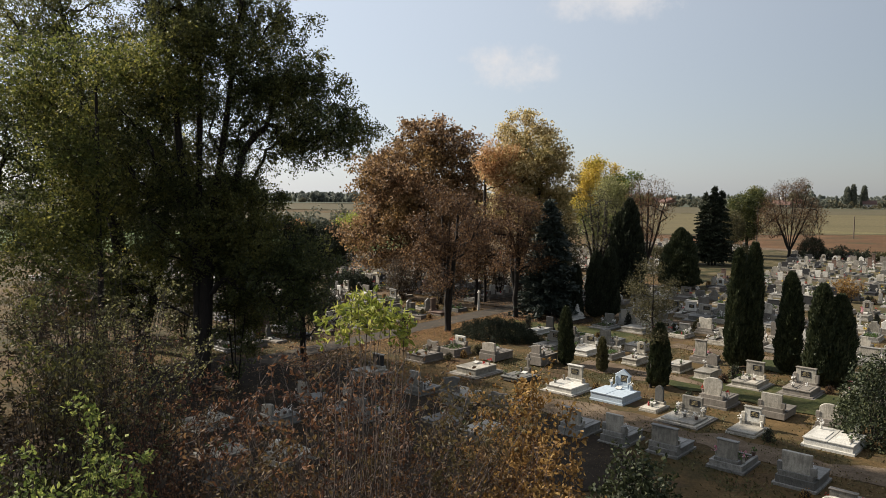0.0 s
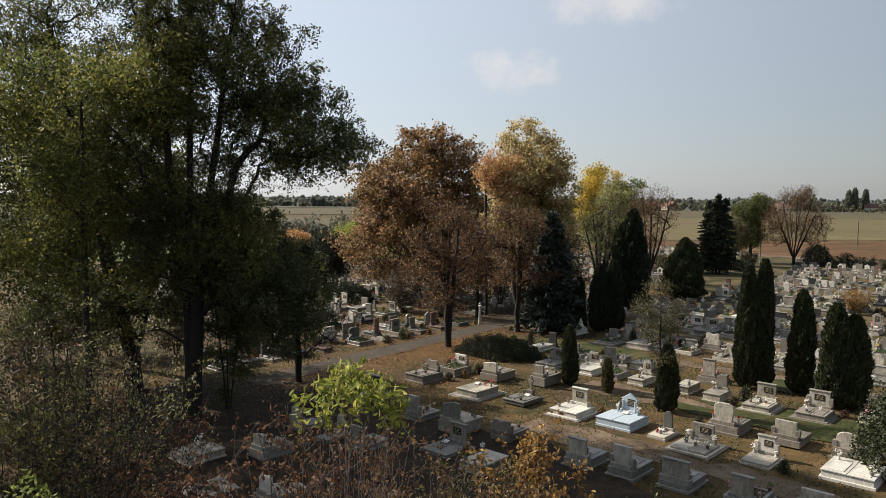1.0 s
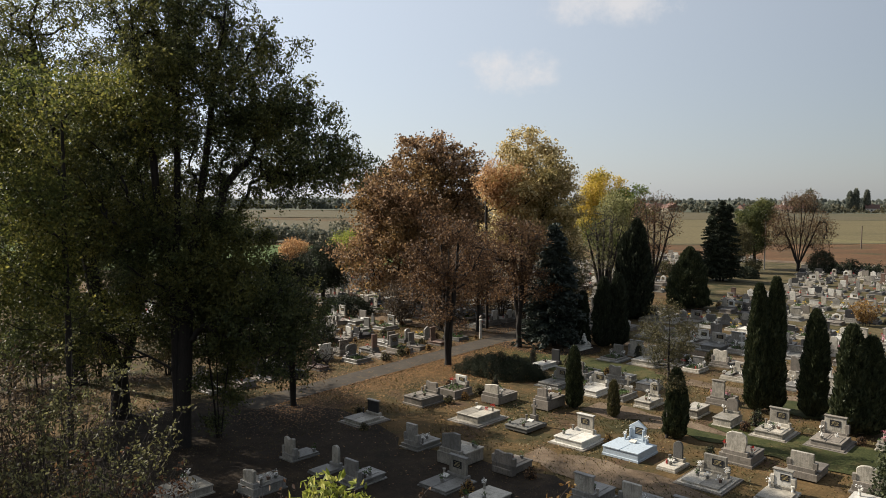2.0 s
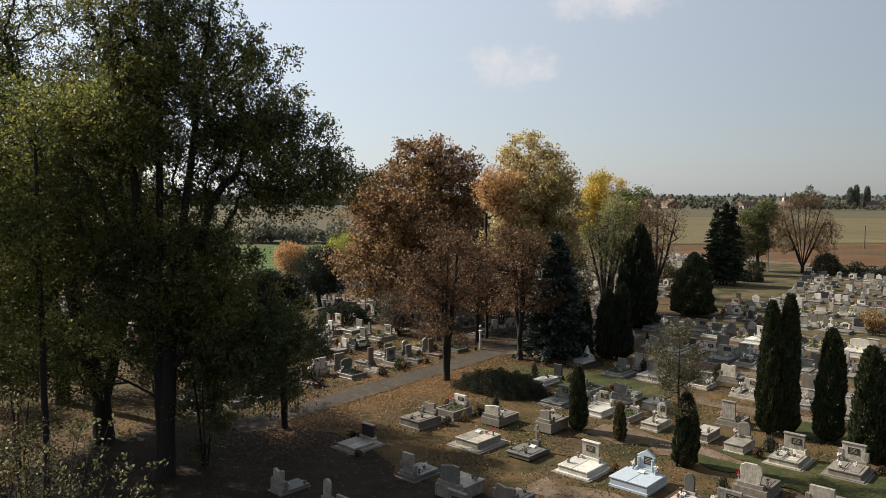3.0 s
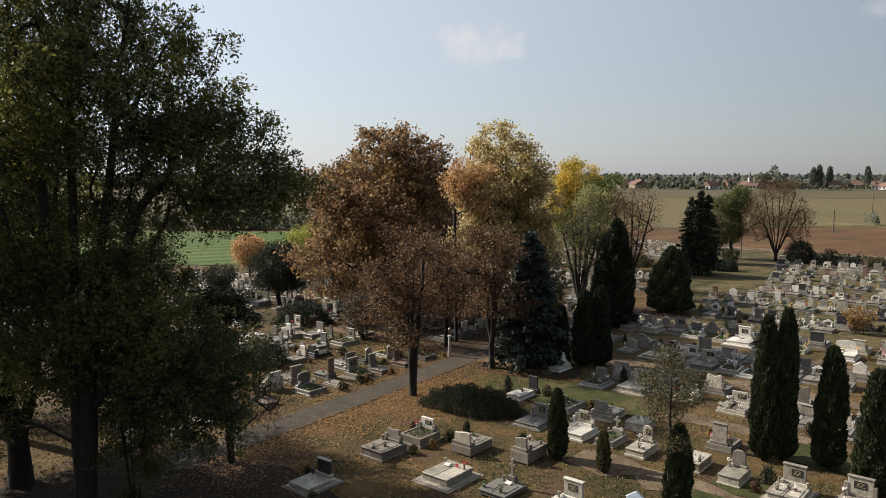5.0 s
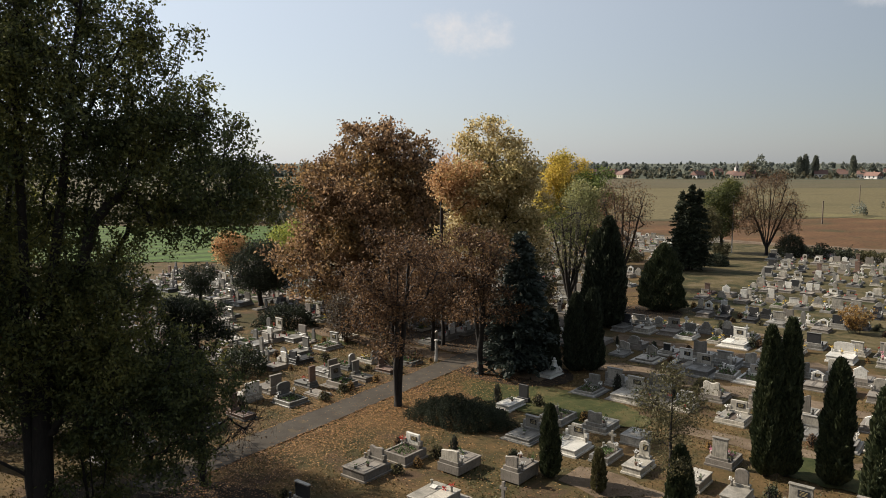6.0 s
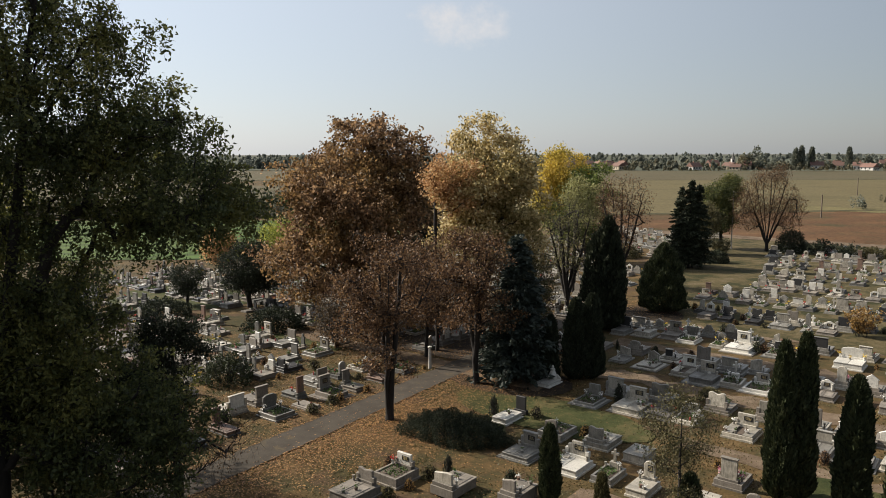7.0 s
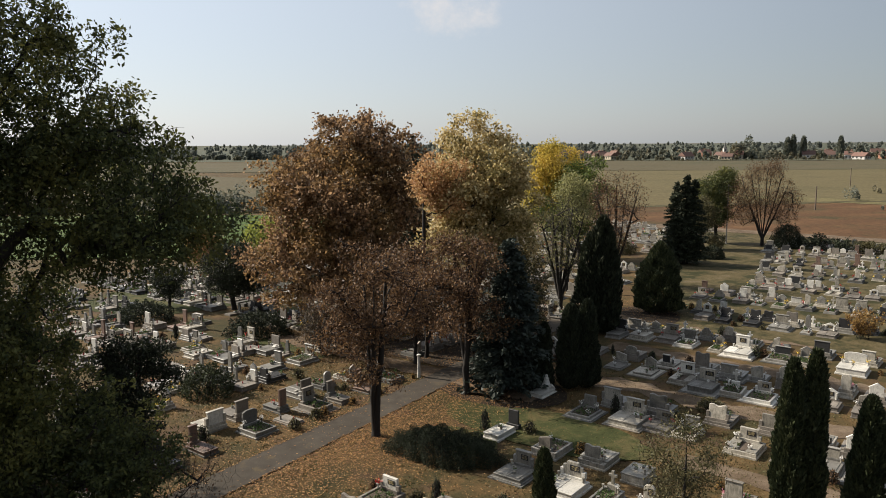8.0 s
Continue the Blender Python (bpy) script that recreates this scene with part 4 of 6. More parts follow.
tree((0.42, 54.1), 4, 11.0, 0.20,
     [(0, 0, 8.0, 2.8, 2.7, 2.6), (0.2, 0, 5.4, 3.0, 2.8, 2.2), (-0.5, 0, 2.9, 2.2, 2.0, 0.8)],
     (34, 300, 1050), 0.5, 13, 0.16, BARK, LEAF_RED, "thin russet-leaved autumn tree beside the tarmac path", 0.2, 0.16, sag=0.3, shell=0.7, clump=46, stems=((-0.7, 0.2), (0.2, -0.3), (0.8, 0.4)), fork=0.22)
tree((5.7, 60.6), 5, 10.6, 0.19,
     [(-0.2, 0, 7.6, 2.7, 2.5, 2.6), (0.2, 0, 5.0, 2.6, 2.4, 2.0)],
     (32, 280, 1000), 0.5, 13, 0.16, BARK, LEAF_RED, "thin russet-leaved autumn tree at the path crossing", 0.2, 0.16, sag=0.3, shell=0.7, clump=40, stems=((-0.7, 0.2), (0.3, -0.3), (0.7, 0.4)), fork=0.22)
tree((2.6, 67.0), 24, 9.6, 0.14,
     [(0, 0, 6.4, 2.2, 2.2, 2.8), (0, 0, 4.0, 2.2, 2.0, 1.8)],
     (26, 220, 900), 0.5, 9, 0.19, BARK, LEAF_RED, "thin brown tree behind a white post", 0.22, 0.14, sag=0.4, shell=0.75)
tree((9.8, 68.5), 25, 8.8, 0.14,
     [(0, 0, 5.6, 2.4, 2.2, 2.6), (0, 0, 3.2, 2.2, 2.0, 1.6)],
     (26, 220, 900), 0.5, 11, 0.2, BARK, LEAF_OLIVE, "dull olive-brown tree behind dark spruces", 0.24, 0.12, sag=0.4, shell=0.75)
tree((0.2, 73.5), 26, 7.6, 0.14,
     [(0, 0, 4.8, 2.8, 2.4, 2.4), (0, 0, 2.8, 2.6, 2.2, 1.5)],
     (24, 200, 800), 0.5, 11, 0.22, BARK, LEAF_OAK, "low brown tree under a large oak", 0.26, 0.12, sag=0.4, shell=0.75)
tree((-3.5, 80.0), 106, 18.0, 0.42,
     [(-0.2, 0, 10.4, 7.0, 6.4, 5.2), (1.4, 0, 15.2, 4.6, 4.2, 2.7), (1.2, 0, 16.6, 3.5, 3.0, 1.7), (-1.5, -1, 5.2, 6.6, 6.0, 3.6), (4.4, -0.6, 14.0, 3.3, 3.0, 3.2), (-3.9, 0, 11.6, 2.6, 3.0, 2.5)],
     (34, 620, 3000), 0.6, 21, 0.30, BARK, LEAF_OAK, "broad rusty-brown oak in full autumn leaf", 0.30, 0.12, clump=230, tuft=(0.24, 0.40), shell=0.72, loose=0.3)
tree((6.6, 69.8), 7, 17.4, 0.26,
     [(0.7, 0, 13.6, 3.8, 3.6, 3.0), (-0.8, 0, 11.8, 3.0, 3.2, 2.4), (3.0, 0, 10.8, 2.5, 2.6, 2.8), (0.6, 0, 15.9, 2.5, 2.4, 1.7), (1.2, 0, 9.4, 3.6, 2.8, 1.8), (2.2, 0, 7.4, 3.2, 2.8, 2.0), (-1.4, 0, 8.4, 2.8, 2.6, 1.8)],
     (34, 520, 3000), 0.6, 15, 0.235, BARK, LEAF_GOLD, "tall golden and green autumn tree with open crown", 0.26, 0.2, clump=140, tuft=(0.21, 0.36), shell=0.75, stems=((-2.0, 0.2), (-0.6, -0.6), (0.8, 0.6), (2.4, 0.0)), fork=0.22, loose=0.35)
tree((3.4, 68.6), 8, 14.4, 0.13,
     [(0.3, -0.6, 12.6, 1.5, 1.4, 1.3), (1.3, -1.2, 13.6, 1.7, 1.3, 1.2), (1.5, -0.8, 11.4, 1.7, 1.3, 1.2)], (18, 140, 520), 0.6, 9, 0.2, BARK, LEAF_ORANGE, "slim orange-leaved autumn tree beside a golden one", 0.34, 0.4, clump=40, shell=0.75)
tree((21.4, 115.0), 9, 15.4, 0.28,
     [(0.2, 0, 12.2, 3.4, 3.2, 3.0), (0.8, 0, 9.8, 4.0, 3.4, 2.8), (-0.8, 0, 7.8, 3.4, 3.0, 2.4)], (24, 160, 1100), 0.6, 26, 0.28, BARK_PALE, LEAF_YELLOW, "bright yellow autumn tree among the graves", 0.4, 0.2, clump=80, shell=0.7)
tree((24.5, 113.0), 10, 13.0, 0.25,
     [(0.4, 0, 10.0, 3.9, 3.4, 3.2), (-1.2, 0, 5.8, 4.4, 3.5, 3.2)], (24, 160, 900), 0.6, 26, 0.25, BARK, LEAF_FRESH, "green leafy tree beside a yellow one", 0.36, 0.14, clump=60, shell=0.7)
tree((16.2, 84.0), 11, 11.2, 0.17,
     [(0, 0, 8.0, 3.0, 2.8, 2.8), (0, 0, 5, 2.6, 2.4, 2.0)], (40, 200, 560), 0.6, 8, 0.16, BARK, LEAF_SAGE, "half-bare tree with sparse dull green leaves", 0.26, 0.12, stems=((-2.2, 0.3), (-1.1, -0.8), (0.2, 0.5), (1.1, 0.9), (2.2, -0.3)), shell=0.8, fork=0.10)
tree((18.5, 92.0), 12, 12.4, 0.20,
     [(0.6, 0, 10.2, 1.9, 1.8, 2.0), (1.2, 0, 8.2, 1.5, 1.5, 1.4)], (20, 140, 520), 0.6, 10, 0.2, BARK, LEAF_PALE, "light yellow-green tree with a small crown", 0.3, 0.2, clump=34, shell=0.75)
tree((24.5, 96.0), 13, 12.8, 0.17,
     [(0, 0, 8.8, 3.6, 3.2, 3.6), (-0.6, 0, 5.4, 2.8, 2.4, 1.8)], (50, 320, 1300), 0.6, 5, 0.16, BARK, LEAF_RED, "nearly bare tree with brown twigs", 0.3, 0.1, stems=((-2.6, 0.3), (-1.2, -0.8), (0.2, 0.5), (1.4, 0.9), (2.6, -0.3)), shell=0.75, fork=0.13)
tree((54.1, 123.5), 14, 12.6, 0.19,
     [(-2.7, 0, 8.0, 2.2, 2.4, 3.0), (2.6, 0, 7.6, 2.3, 2.4, 2.8), (0.4, 0, 10.8, 2.3, 2.2, 2.0), (-0.4, 0, 6.4, 4.0, 3.6, 2.2), (4.4, 0, 6.6, 1.7, 1.6, 1.9), (-4.2, 0, 6.6, 1.6, 1.6, 2.2), (1.6, 0, 11.6, 1.6, 1.4, 1.5), (-1.6, 0, 11.0, 1.5, 1.4, 1.6), (2.8, 0, 4.4, 2.4, 2.2, 1.4), (-2.8, 0, 4.4, 2.4, 2.2, 1.4)], (80, 900, 3600), 0.6, 5, 0.15, BARK, LEAF_RED, "wide almost bare brown tree at the cemetery edge", 0.22, 0.1, stems=((-3.8, 0.3), (-2.4, -0.8), (-1.0, 0.5), (0.1, -0.4), (1.2, 0.9), (2.4, -0.5), (4.0, -0.3)), shell=0.65, fork=0.12, rise=1.3)
tree((48.6, 127.0), 15, 11.6, 0.24,
     [(0.9, 0, 8.6, 2.2, 2.2, 2.6), (-1.5, 0, 8.0, 2.0, 2.0, 2.4), (-0.6, 0, 5.0, 3.0, 2.6, 2.6), (1.2, 0, 10.2, 1.4, 1.3, 1.2)], (24, 140, 900), 0.6, 22, 0.24, BARK, LEAF_BIG, "narrow dark green tree beside a lamp post", 0.35, 0.12)
tree((43.8, 121.0), 16, 8.0, 0.18, [(0, 0, 4.8, 2.0, 2.0, 2.8)], (12, 60, 300), 0.6, 24, 0.22, BARK, LEAF_OLIVE, "small dull green tree at the cemetery edge", 0.35, 0.12)
tree((-14.2, 85.5), 17, 6.6, 0.24,
     [(0, 0, 4.2, 3.2, 3.0, 1.7), (0.3, 0, 5.8, 1.7, 1.7, 0.9), (0.2, 0, 2.5, 2.8, 2.6, 1.3)], (20, 120, 760), 0.4, 32, 0.20, BARK, LEAF_PINE, "broad low pine among the graves", 0.3, 0.2)
tree((-20.5, 86.6), 18, 4.2, 0.14, [(0, 0, 3.0, 1.8, 1.8, 1.0), (0, 0, 1.8, 1.5, 1.5, 0.8)], (12, 50, 260), 0.4, 28, 0.18, BARK, LEAF_PINE, "small dark pine among the graves", 0.26, 0.2)
tree((-20.5, 99.0), 19, 6.4, 0.14, [(0, 0, 4.2, 2.0, 2.0, 2.0)], (12, 50, 260), 0.6, 22, 0.22, BARK_PALE, LEAF_ORANGE, "small orange-leaved tree before a green field", 0.3, 0.15)
tree((-14.0, 104.0), 20, 7.6, 0.16, [(0, 0, 4.6, 3.2, 3.2, 2.6)], (14, 60, 360), 0.6, 24, 0.24, BARK_PALE, LEAF_LIME, "yellow-green small tree before a green field", 0.35, 0.15)

spruce((2.7, 104.0), 33, 16.4, 3.0, LEAF_PINE, "dark spruce rising behind a large oak", whorls=18)
for k, (x, y, h, r) in enumerate([(-0.6, 67.5, 5.2, 1.9), (7.6, 65.6, 5.0, 1.8), (11.2, 71.5, 5.6, 2.0), (5.0, 75.5, 5.4, 2.4), (-4.4, 70.5, 4.4, 2.0)]):
    tree((x, y), 27 + k if k < 4 else 34, h, 0.07, [(0, 0, h * 0.62, r, r, h * 0.3), (0, 0, h * 0.3, r * 0.9, r * 0.9, h * 0.24)],
         (30, 150, 520), 0.5, 10, 0.16, BARK, LEAF_BROWN, "dark brown thicket shrub under the trees", 0.24, 0.1, stems=((-0.9, 0), (0.0, 0.4), (0.9, 0)), name="shrub", category="shrub", shell=0.8)

for k, (x, y, h, r) in enumerate([(-17.5, 50.5, 4.6, 2.2), (-21.8, 50.0, 5.4, 2.4), (-25.5, 47.0, 5.0, 2.4), (-13.2, 52.5, 3.6, 1.8)]):
    tree((x, y), 96 + k, h, 0.06, [(0, 0, h * 0.62, r, r, h * 0.3), (0, 0, h * 0.3, r * 0.9, r * 0.9, h * 0.24)],
         (26, 130, 480), 0.5, 14, 0.16, BARK, LEAF_OLIVE, "dull olive-brown shrub among old graves", 0.24, 0.1, stems=((-0.9, 0), (0.0, 0.4), (0.9, 0)), name="shrub", category="shrub", shell=0.8)

# evergreens
spruce((8.4, 61.2), 31, 9.8, 2.7, LEAF_BLUE, "dark blue-green spruce at the path crossing")
spruce((36.6, 107.8), 32, 11.4, 2.7, LEAF_PINE, "dark spruce with three leaders at the cemetery edge", tops=((0, 0, 1.0), (-1.0, 0.3, 0.93), (1.1, 0.2, 0.96)), whorls=18)
LEAF_CYP = leaves("cypress_spray", [(0.0, (0.018, 0.025, 0.012)), (0.6, (0.042, 0.052, 0.023)), (1.0, (0.078, 0.084, 0.038))], 0.15)
column_tree((17.78, 44.0), 41, 7.2, 0.74, 26000, LEAF_CYP, "tall dark columnar cypress with two leaders", tops=((-0.42, 0.05, 0.95), (0.45, 0.0, 1.0)))
column_tree((19.95, 43.0), 42, 5.6, 0.64, 13000, LEAF_CYP, "dark columnar cypress beside a pale grave")
column_tree((20.8, 40.2), 43, 5.3, 0.98, 20000, LEAF_CYP, "broad dark cypress with two leaders", tops=((-0.38, 0, 1.0), (0.5, -0.1, 0.9)))
column_tree((7.55, 44.2), 44, 3.35, 0.42, 7000, LEAF_CYP, "slim young cypress among the graves", size=0.12)
column_tree((12.7, 61.3), 45, 5.6, 1.0, 16000, LEAF_PINE, "dark thuja column among the graves", tops=((-0.5, 0, 0.95), (0.6, 0.1, 1.0)), name="thuja", category="thuja")
column_tree((10.6, 61.3), 46, 4.2, 0.5, 7000, LEAF_PINE, "slim dark thuja beside a spruce", name="thuja", category="thuja")
column_tree((24.8, 82.0), 47, 6.3, 2.0, 16000, LEAF_CYP, "broad egg-shaped dark thuja", size=0.22, name="thuja", category="thuja", blunt=0.75)
column_tree((17.4, 75.0), 48, 9.4, 1.75, 20000, LEAF_PINE, "tall dark ragged conifer column", tops=((-0.5, 0.1, 0.86), (0.35, 0.0, 1.0), (0.7, 0.4, 0.8)), size=0.26, name="conifer", category="conifer", blunt=0.6)
column_tree((11.7, 39.2), 49, 3.3, 0.5, 9000, LEAF_CYP, "dark ivy-green conifer under a feathery shrub", size=0.14, name="conifer", category="conifer")
column_tree((9.4, 42.6), 50, 1.9, 0.28, 2500, LEAF_OLIVE, "small dry ornamental conifer", size=0.1, name="conifer", category="conifer")
tree((11.3, 39.2), 51, 6.6, 0.07,
     [(0, 0, 4.9, 1.2, 1.2, 1.7), (0.1, 0, 3.2, 1.0, 1.0, 1.4)], (24, 160, 520), 0.35, 13, 0.11, BARK, LEAF_OLIVE, "feathery brownish shrub over a dark conifer", 0.2, 0.2, name="shrub", category="shrub", clump=20)
bush((3.9, 51.5), 52, (3.1, 1.55, 1.35), 34000, LEAF_PINE, "low dark rounded hedge beside graves", 0.075, "hedge", -26, "hedge")
bush((-10.1, 76.2), 53, (2.6, 2.0, 1.8), 7000, LEAF_PINE, "dark rounded shrub among old graves", 0.16)
bush((-21.0, 81.5), 54, (2.6, 2.0, 1.7), 6000, LEAF_PINE, "dark spreading shrub among old graves", 0.16)
bush((-10.3, 61.5), 55, (1.7, 1.5, 1.9), 5000, LEAF_CYP, "dark shrub beside a grey grave", 0.14)
bush((56.8, 121.5), 56, (2.3, 2.0, 3.4), 7000, LEAF_PINE, "dark rounded bush beneath a bare tree", 0.2)
bush((18.6, 31.0), 57, (1.7, 1.6, 3.6), 9000, LEAF_CYP, "tall dark green bush beside a pale grave", 0.14)
for k, (x, y, r, h) in enumerate([(62, 116, 2.4, 1.9), (67, 113, 2.6, 1.5), (72, 110, 2.2, 1.8), (78, 106, 2.6, 1.6), (59.4, 118.6, 2.0, 2.3), (64.6, 114.6, 2.0, 1.6), (69.6, 111.6, 2.2, 1.8), (75, 108, 2.2, 1.5), (82, 104, 2.6, 1.8), (45.5, 119.5, 1.6, 2.4)]):
    wand_shrub((x, y), 160 + k, h, 30, r * 0.7, r, BARK, LEAF_OLIVE if k % 2 else LEAF_PINE, "rough dark hedge shrub at the cemetery edge", 0.20, 9, 8, 0.15, 1.0, 0.016, twig=0.7, leaf=0.6)
bush((42, 112), 64, (1.5, 1.3, 1.7), 3200, LEAF_PINE, "dark rounded bush on a worn lawn", 0.2)
bush((31, 118), 65, (2.6, 2.0, 2.0), 3200, LEAF_OLIVE, "rough dull green bush at the cemetery edge", 0.22)
wand_shrub((37.5, 71.5), 70, 2.4, 34, 0.4, 1.5, BARK, LEAF_SHRUB, "golden twiggy ornamental shrub between graves", 0.13, 10, 8, 0.2, 1.0, 0.014, leaf=0.6)
bush((19.5, 57.0), 71, (0.8, 0.7, 0.7), 1500, LEAF_OLIVE, "low brown shrub beside a grey headstone", 0.1)

# shrubs close under the start of the flight
TWIG = bark("grey_brown_twig", (0.13, 0.10, 0.085), (0.045, 0.034, 0.028))
wand_shrub((-0.2, 12.4), 81, 7.5, 85, 0.9, 2.9, TWIG, LEAF_RUSSET, "thin many-stemmed shrub with russet leaves", 0.09, 20, 8, 0.35, 1.0, 0.018, squat=0.7, twig=0.9, even=0.16)
wand_shrub((0.7, 14.4), 79, 6.9, 60, 0.8, 2.6, TWIG, LEAF_RUSSET, "thin twiggy shrub with few russet leaves", 0.085, 18, 7, 0.3, 1.0, 0.018, squat=0.7, twig=0.9)
wand_shrub((0.22, 11.0), 82, 8.55, 26, 0.28, 0.66, TWIG, LEAF_LIME, "slender many-stemmed sapling with a yellow-green top", 0.11, 5, 5, 0.955, 1.0, 0.012, "sapling", 0.45, 0.8, 0.26, "tree", 0.03)
wand_shrub((2.9, 15.8), 83, 6.7, 50, 0.5, 1.3, TWIG, LEAF_SHRUB, "shrub with orange-brown autumn leaves", 0.11, 13, 10, 0.4, 1.0, 0.014, leaf=0.6)
wand_shrub((2.5, 13.3), 89, 6.0, 50, 0.5, 1.4, TWIG, LEAF_SHRUB, "twiggy shrub with coppery leaves", 0.10, 13, 9, 0.3, 1.0, 0.014, leaf=0.6)
wand_shrub((-8.4, 21.4), 84, 7.9, 60, 1.0, 3.0, BARK, LEAF_SAGE, "tall bushy shrub with green and brown leaves", 0.11, 17, 9, 0.3, 1.0, 0.022, twig=0.9)
wand_shrub((-10.6, 24.0), 90, 7.6, 50, 1.0, 2.6, BARK, LEAF_BROWN, "tall dull olive-brown thicket shrub by old graves", 0.11, 16, 9, 0.2, 1.0, 0.02, twig=0.9)
wand_shrub((-5.4, 17.6), 85, 6.6, 50, 0.9, 2.2, BARK, LEAF_RUSSET, "reddish-brown thicket shrub near old graves", 0.09, 15, 8, 0.2, 1.0, 0.016, twig=0.7)
wand_shrub((-3.4, 14.0), 88, 5.4, 50, 0.9, 2.0, BARK, LEAF_RUSSET, "twiggy russet shrub in the thicket", 0.085, 15, 7, 0.2, 1.0, 0.015, twig=0.6)
wand_shrub((-5.9, 13.8), 78, 8.6, 44, 0.6, 1.3, BARK, LEAF_THICKET, "tall leafy shrub with yellow-green and brown leaves", 0.10, 15, 9, 0.3, 1.0, 0.016, twig=0.7)
wand_shrub((-4.4, 11.4), 86, 6.9, 50, 0.6, 1.7, BARK, LEAF_SPRIG, "shrub with fresh green leaves", 0.10, 14, 10, 0.4, 1.0, 0.014, twig=0.5)
bush((5.5, 17.0), 87, (1.3, 1.1, 4.2), 9000, LEAF_CYP, "dense dark green conifer bush", 0.13)

# ---- graves ----
def outline(style, hw, hh):
    x = hw / 2
    if style == "gable":
        return [(-x, 0), (x, 0), (x, hh * 0.62), (x + 0.08, hh * 0.62), (0, hh), (-x - 0.08, hh * 0.62), (-x, hh * 0.62)]
    if style == "arch":
        return [(-x, 0), (x, 0), (x, hh * 0.72)] + [(x * math.cos(t), hh * 0.72 + hh * 0.28 * math.sin(t)) for t in np.linspace(0.3, math.pi - 0.3, 7)] + [(-x, hh * 0.72)]
    if style == "shoulder":
        return [(-x, 0), (x, 0), (x, hh * 0.7), (x * 0.62, hh * 0.76), (x * 0.55, hh), (-x * 0.55, hh), (-x * 0.62, hh * 0.76), (-x, hh * 0.7)]
    if style == "slope":
        return [(-x, 0), (x, 0), (x, hh * 0.78), (x * 0.2, hh * 0.9), (-x * 0.4, hh), (-x, hh * 0.96)]
    if style == "wave":
        return [(-x, 0), (x, 0), (x, hh * 0.92)] + [(x * (1 - 2 * t), hh * (0.94 + 0.06 * math.sin(9 * t))) for t in np.linspace(0.1, 0.9, 7)] + [(-x, hh * 0.95)]
    if style == "flare":
        return [(-x * 0.82, 0), (x * 0.82, 0), (x, hh * 0.55), (x * 0.94, hh * 0.86), (x * 0.5, hh), (-x * 0.5, hh), (-x * 0.94, hh * 0.86), (-x, hh * 0.55)]
    return [(-x, 0), (x, 0), (x, hh), (-x, hh)]


def posy(name, x, y, z, r, count, petal, parent, rng):
    c = rng.normal(size=(count, 3)) * r * 0.5 + np.array([x, y, z + r])
    v, f = leaf_array(c, rng, 0.09, 0.07)
    tagged(sheet_mesh(name, v, f, PETALS[petal] if petal in PETALS else GREENERY, parent), kind="stuff")


STONE_WORDS = {"light": "pale stone", "white": "white marble", "grey": "grey granite", "warm": "warm grey terrazzo", "dark": "weathered dark concrete",
               "black": "black granite", "blue": "pale blue-white painted", "rust": "red-brown stone"}


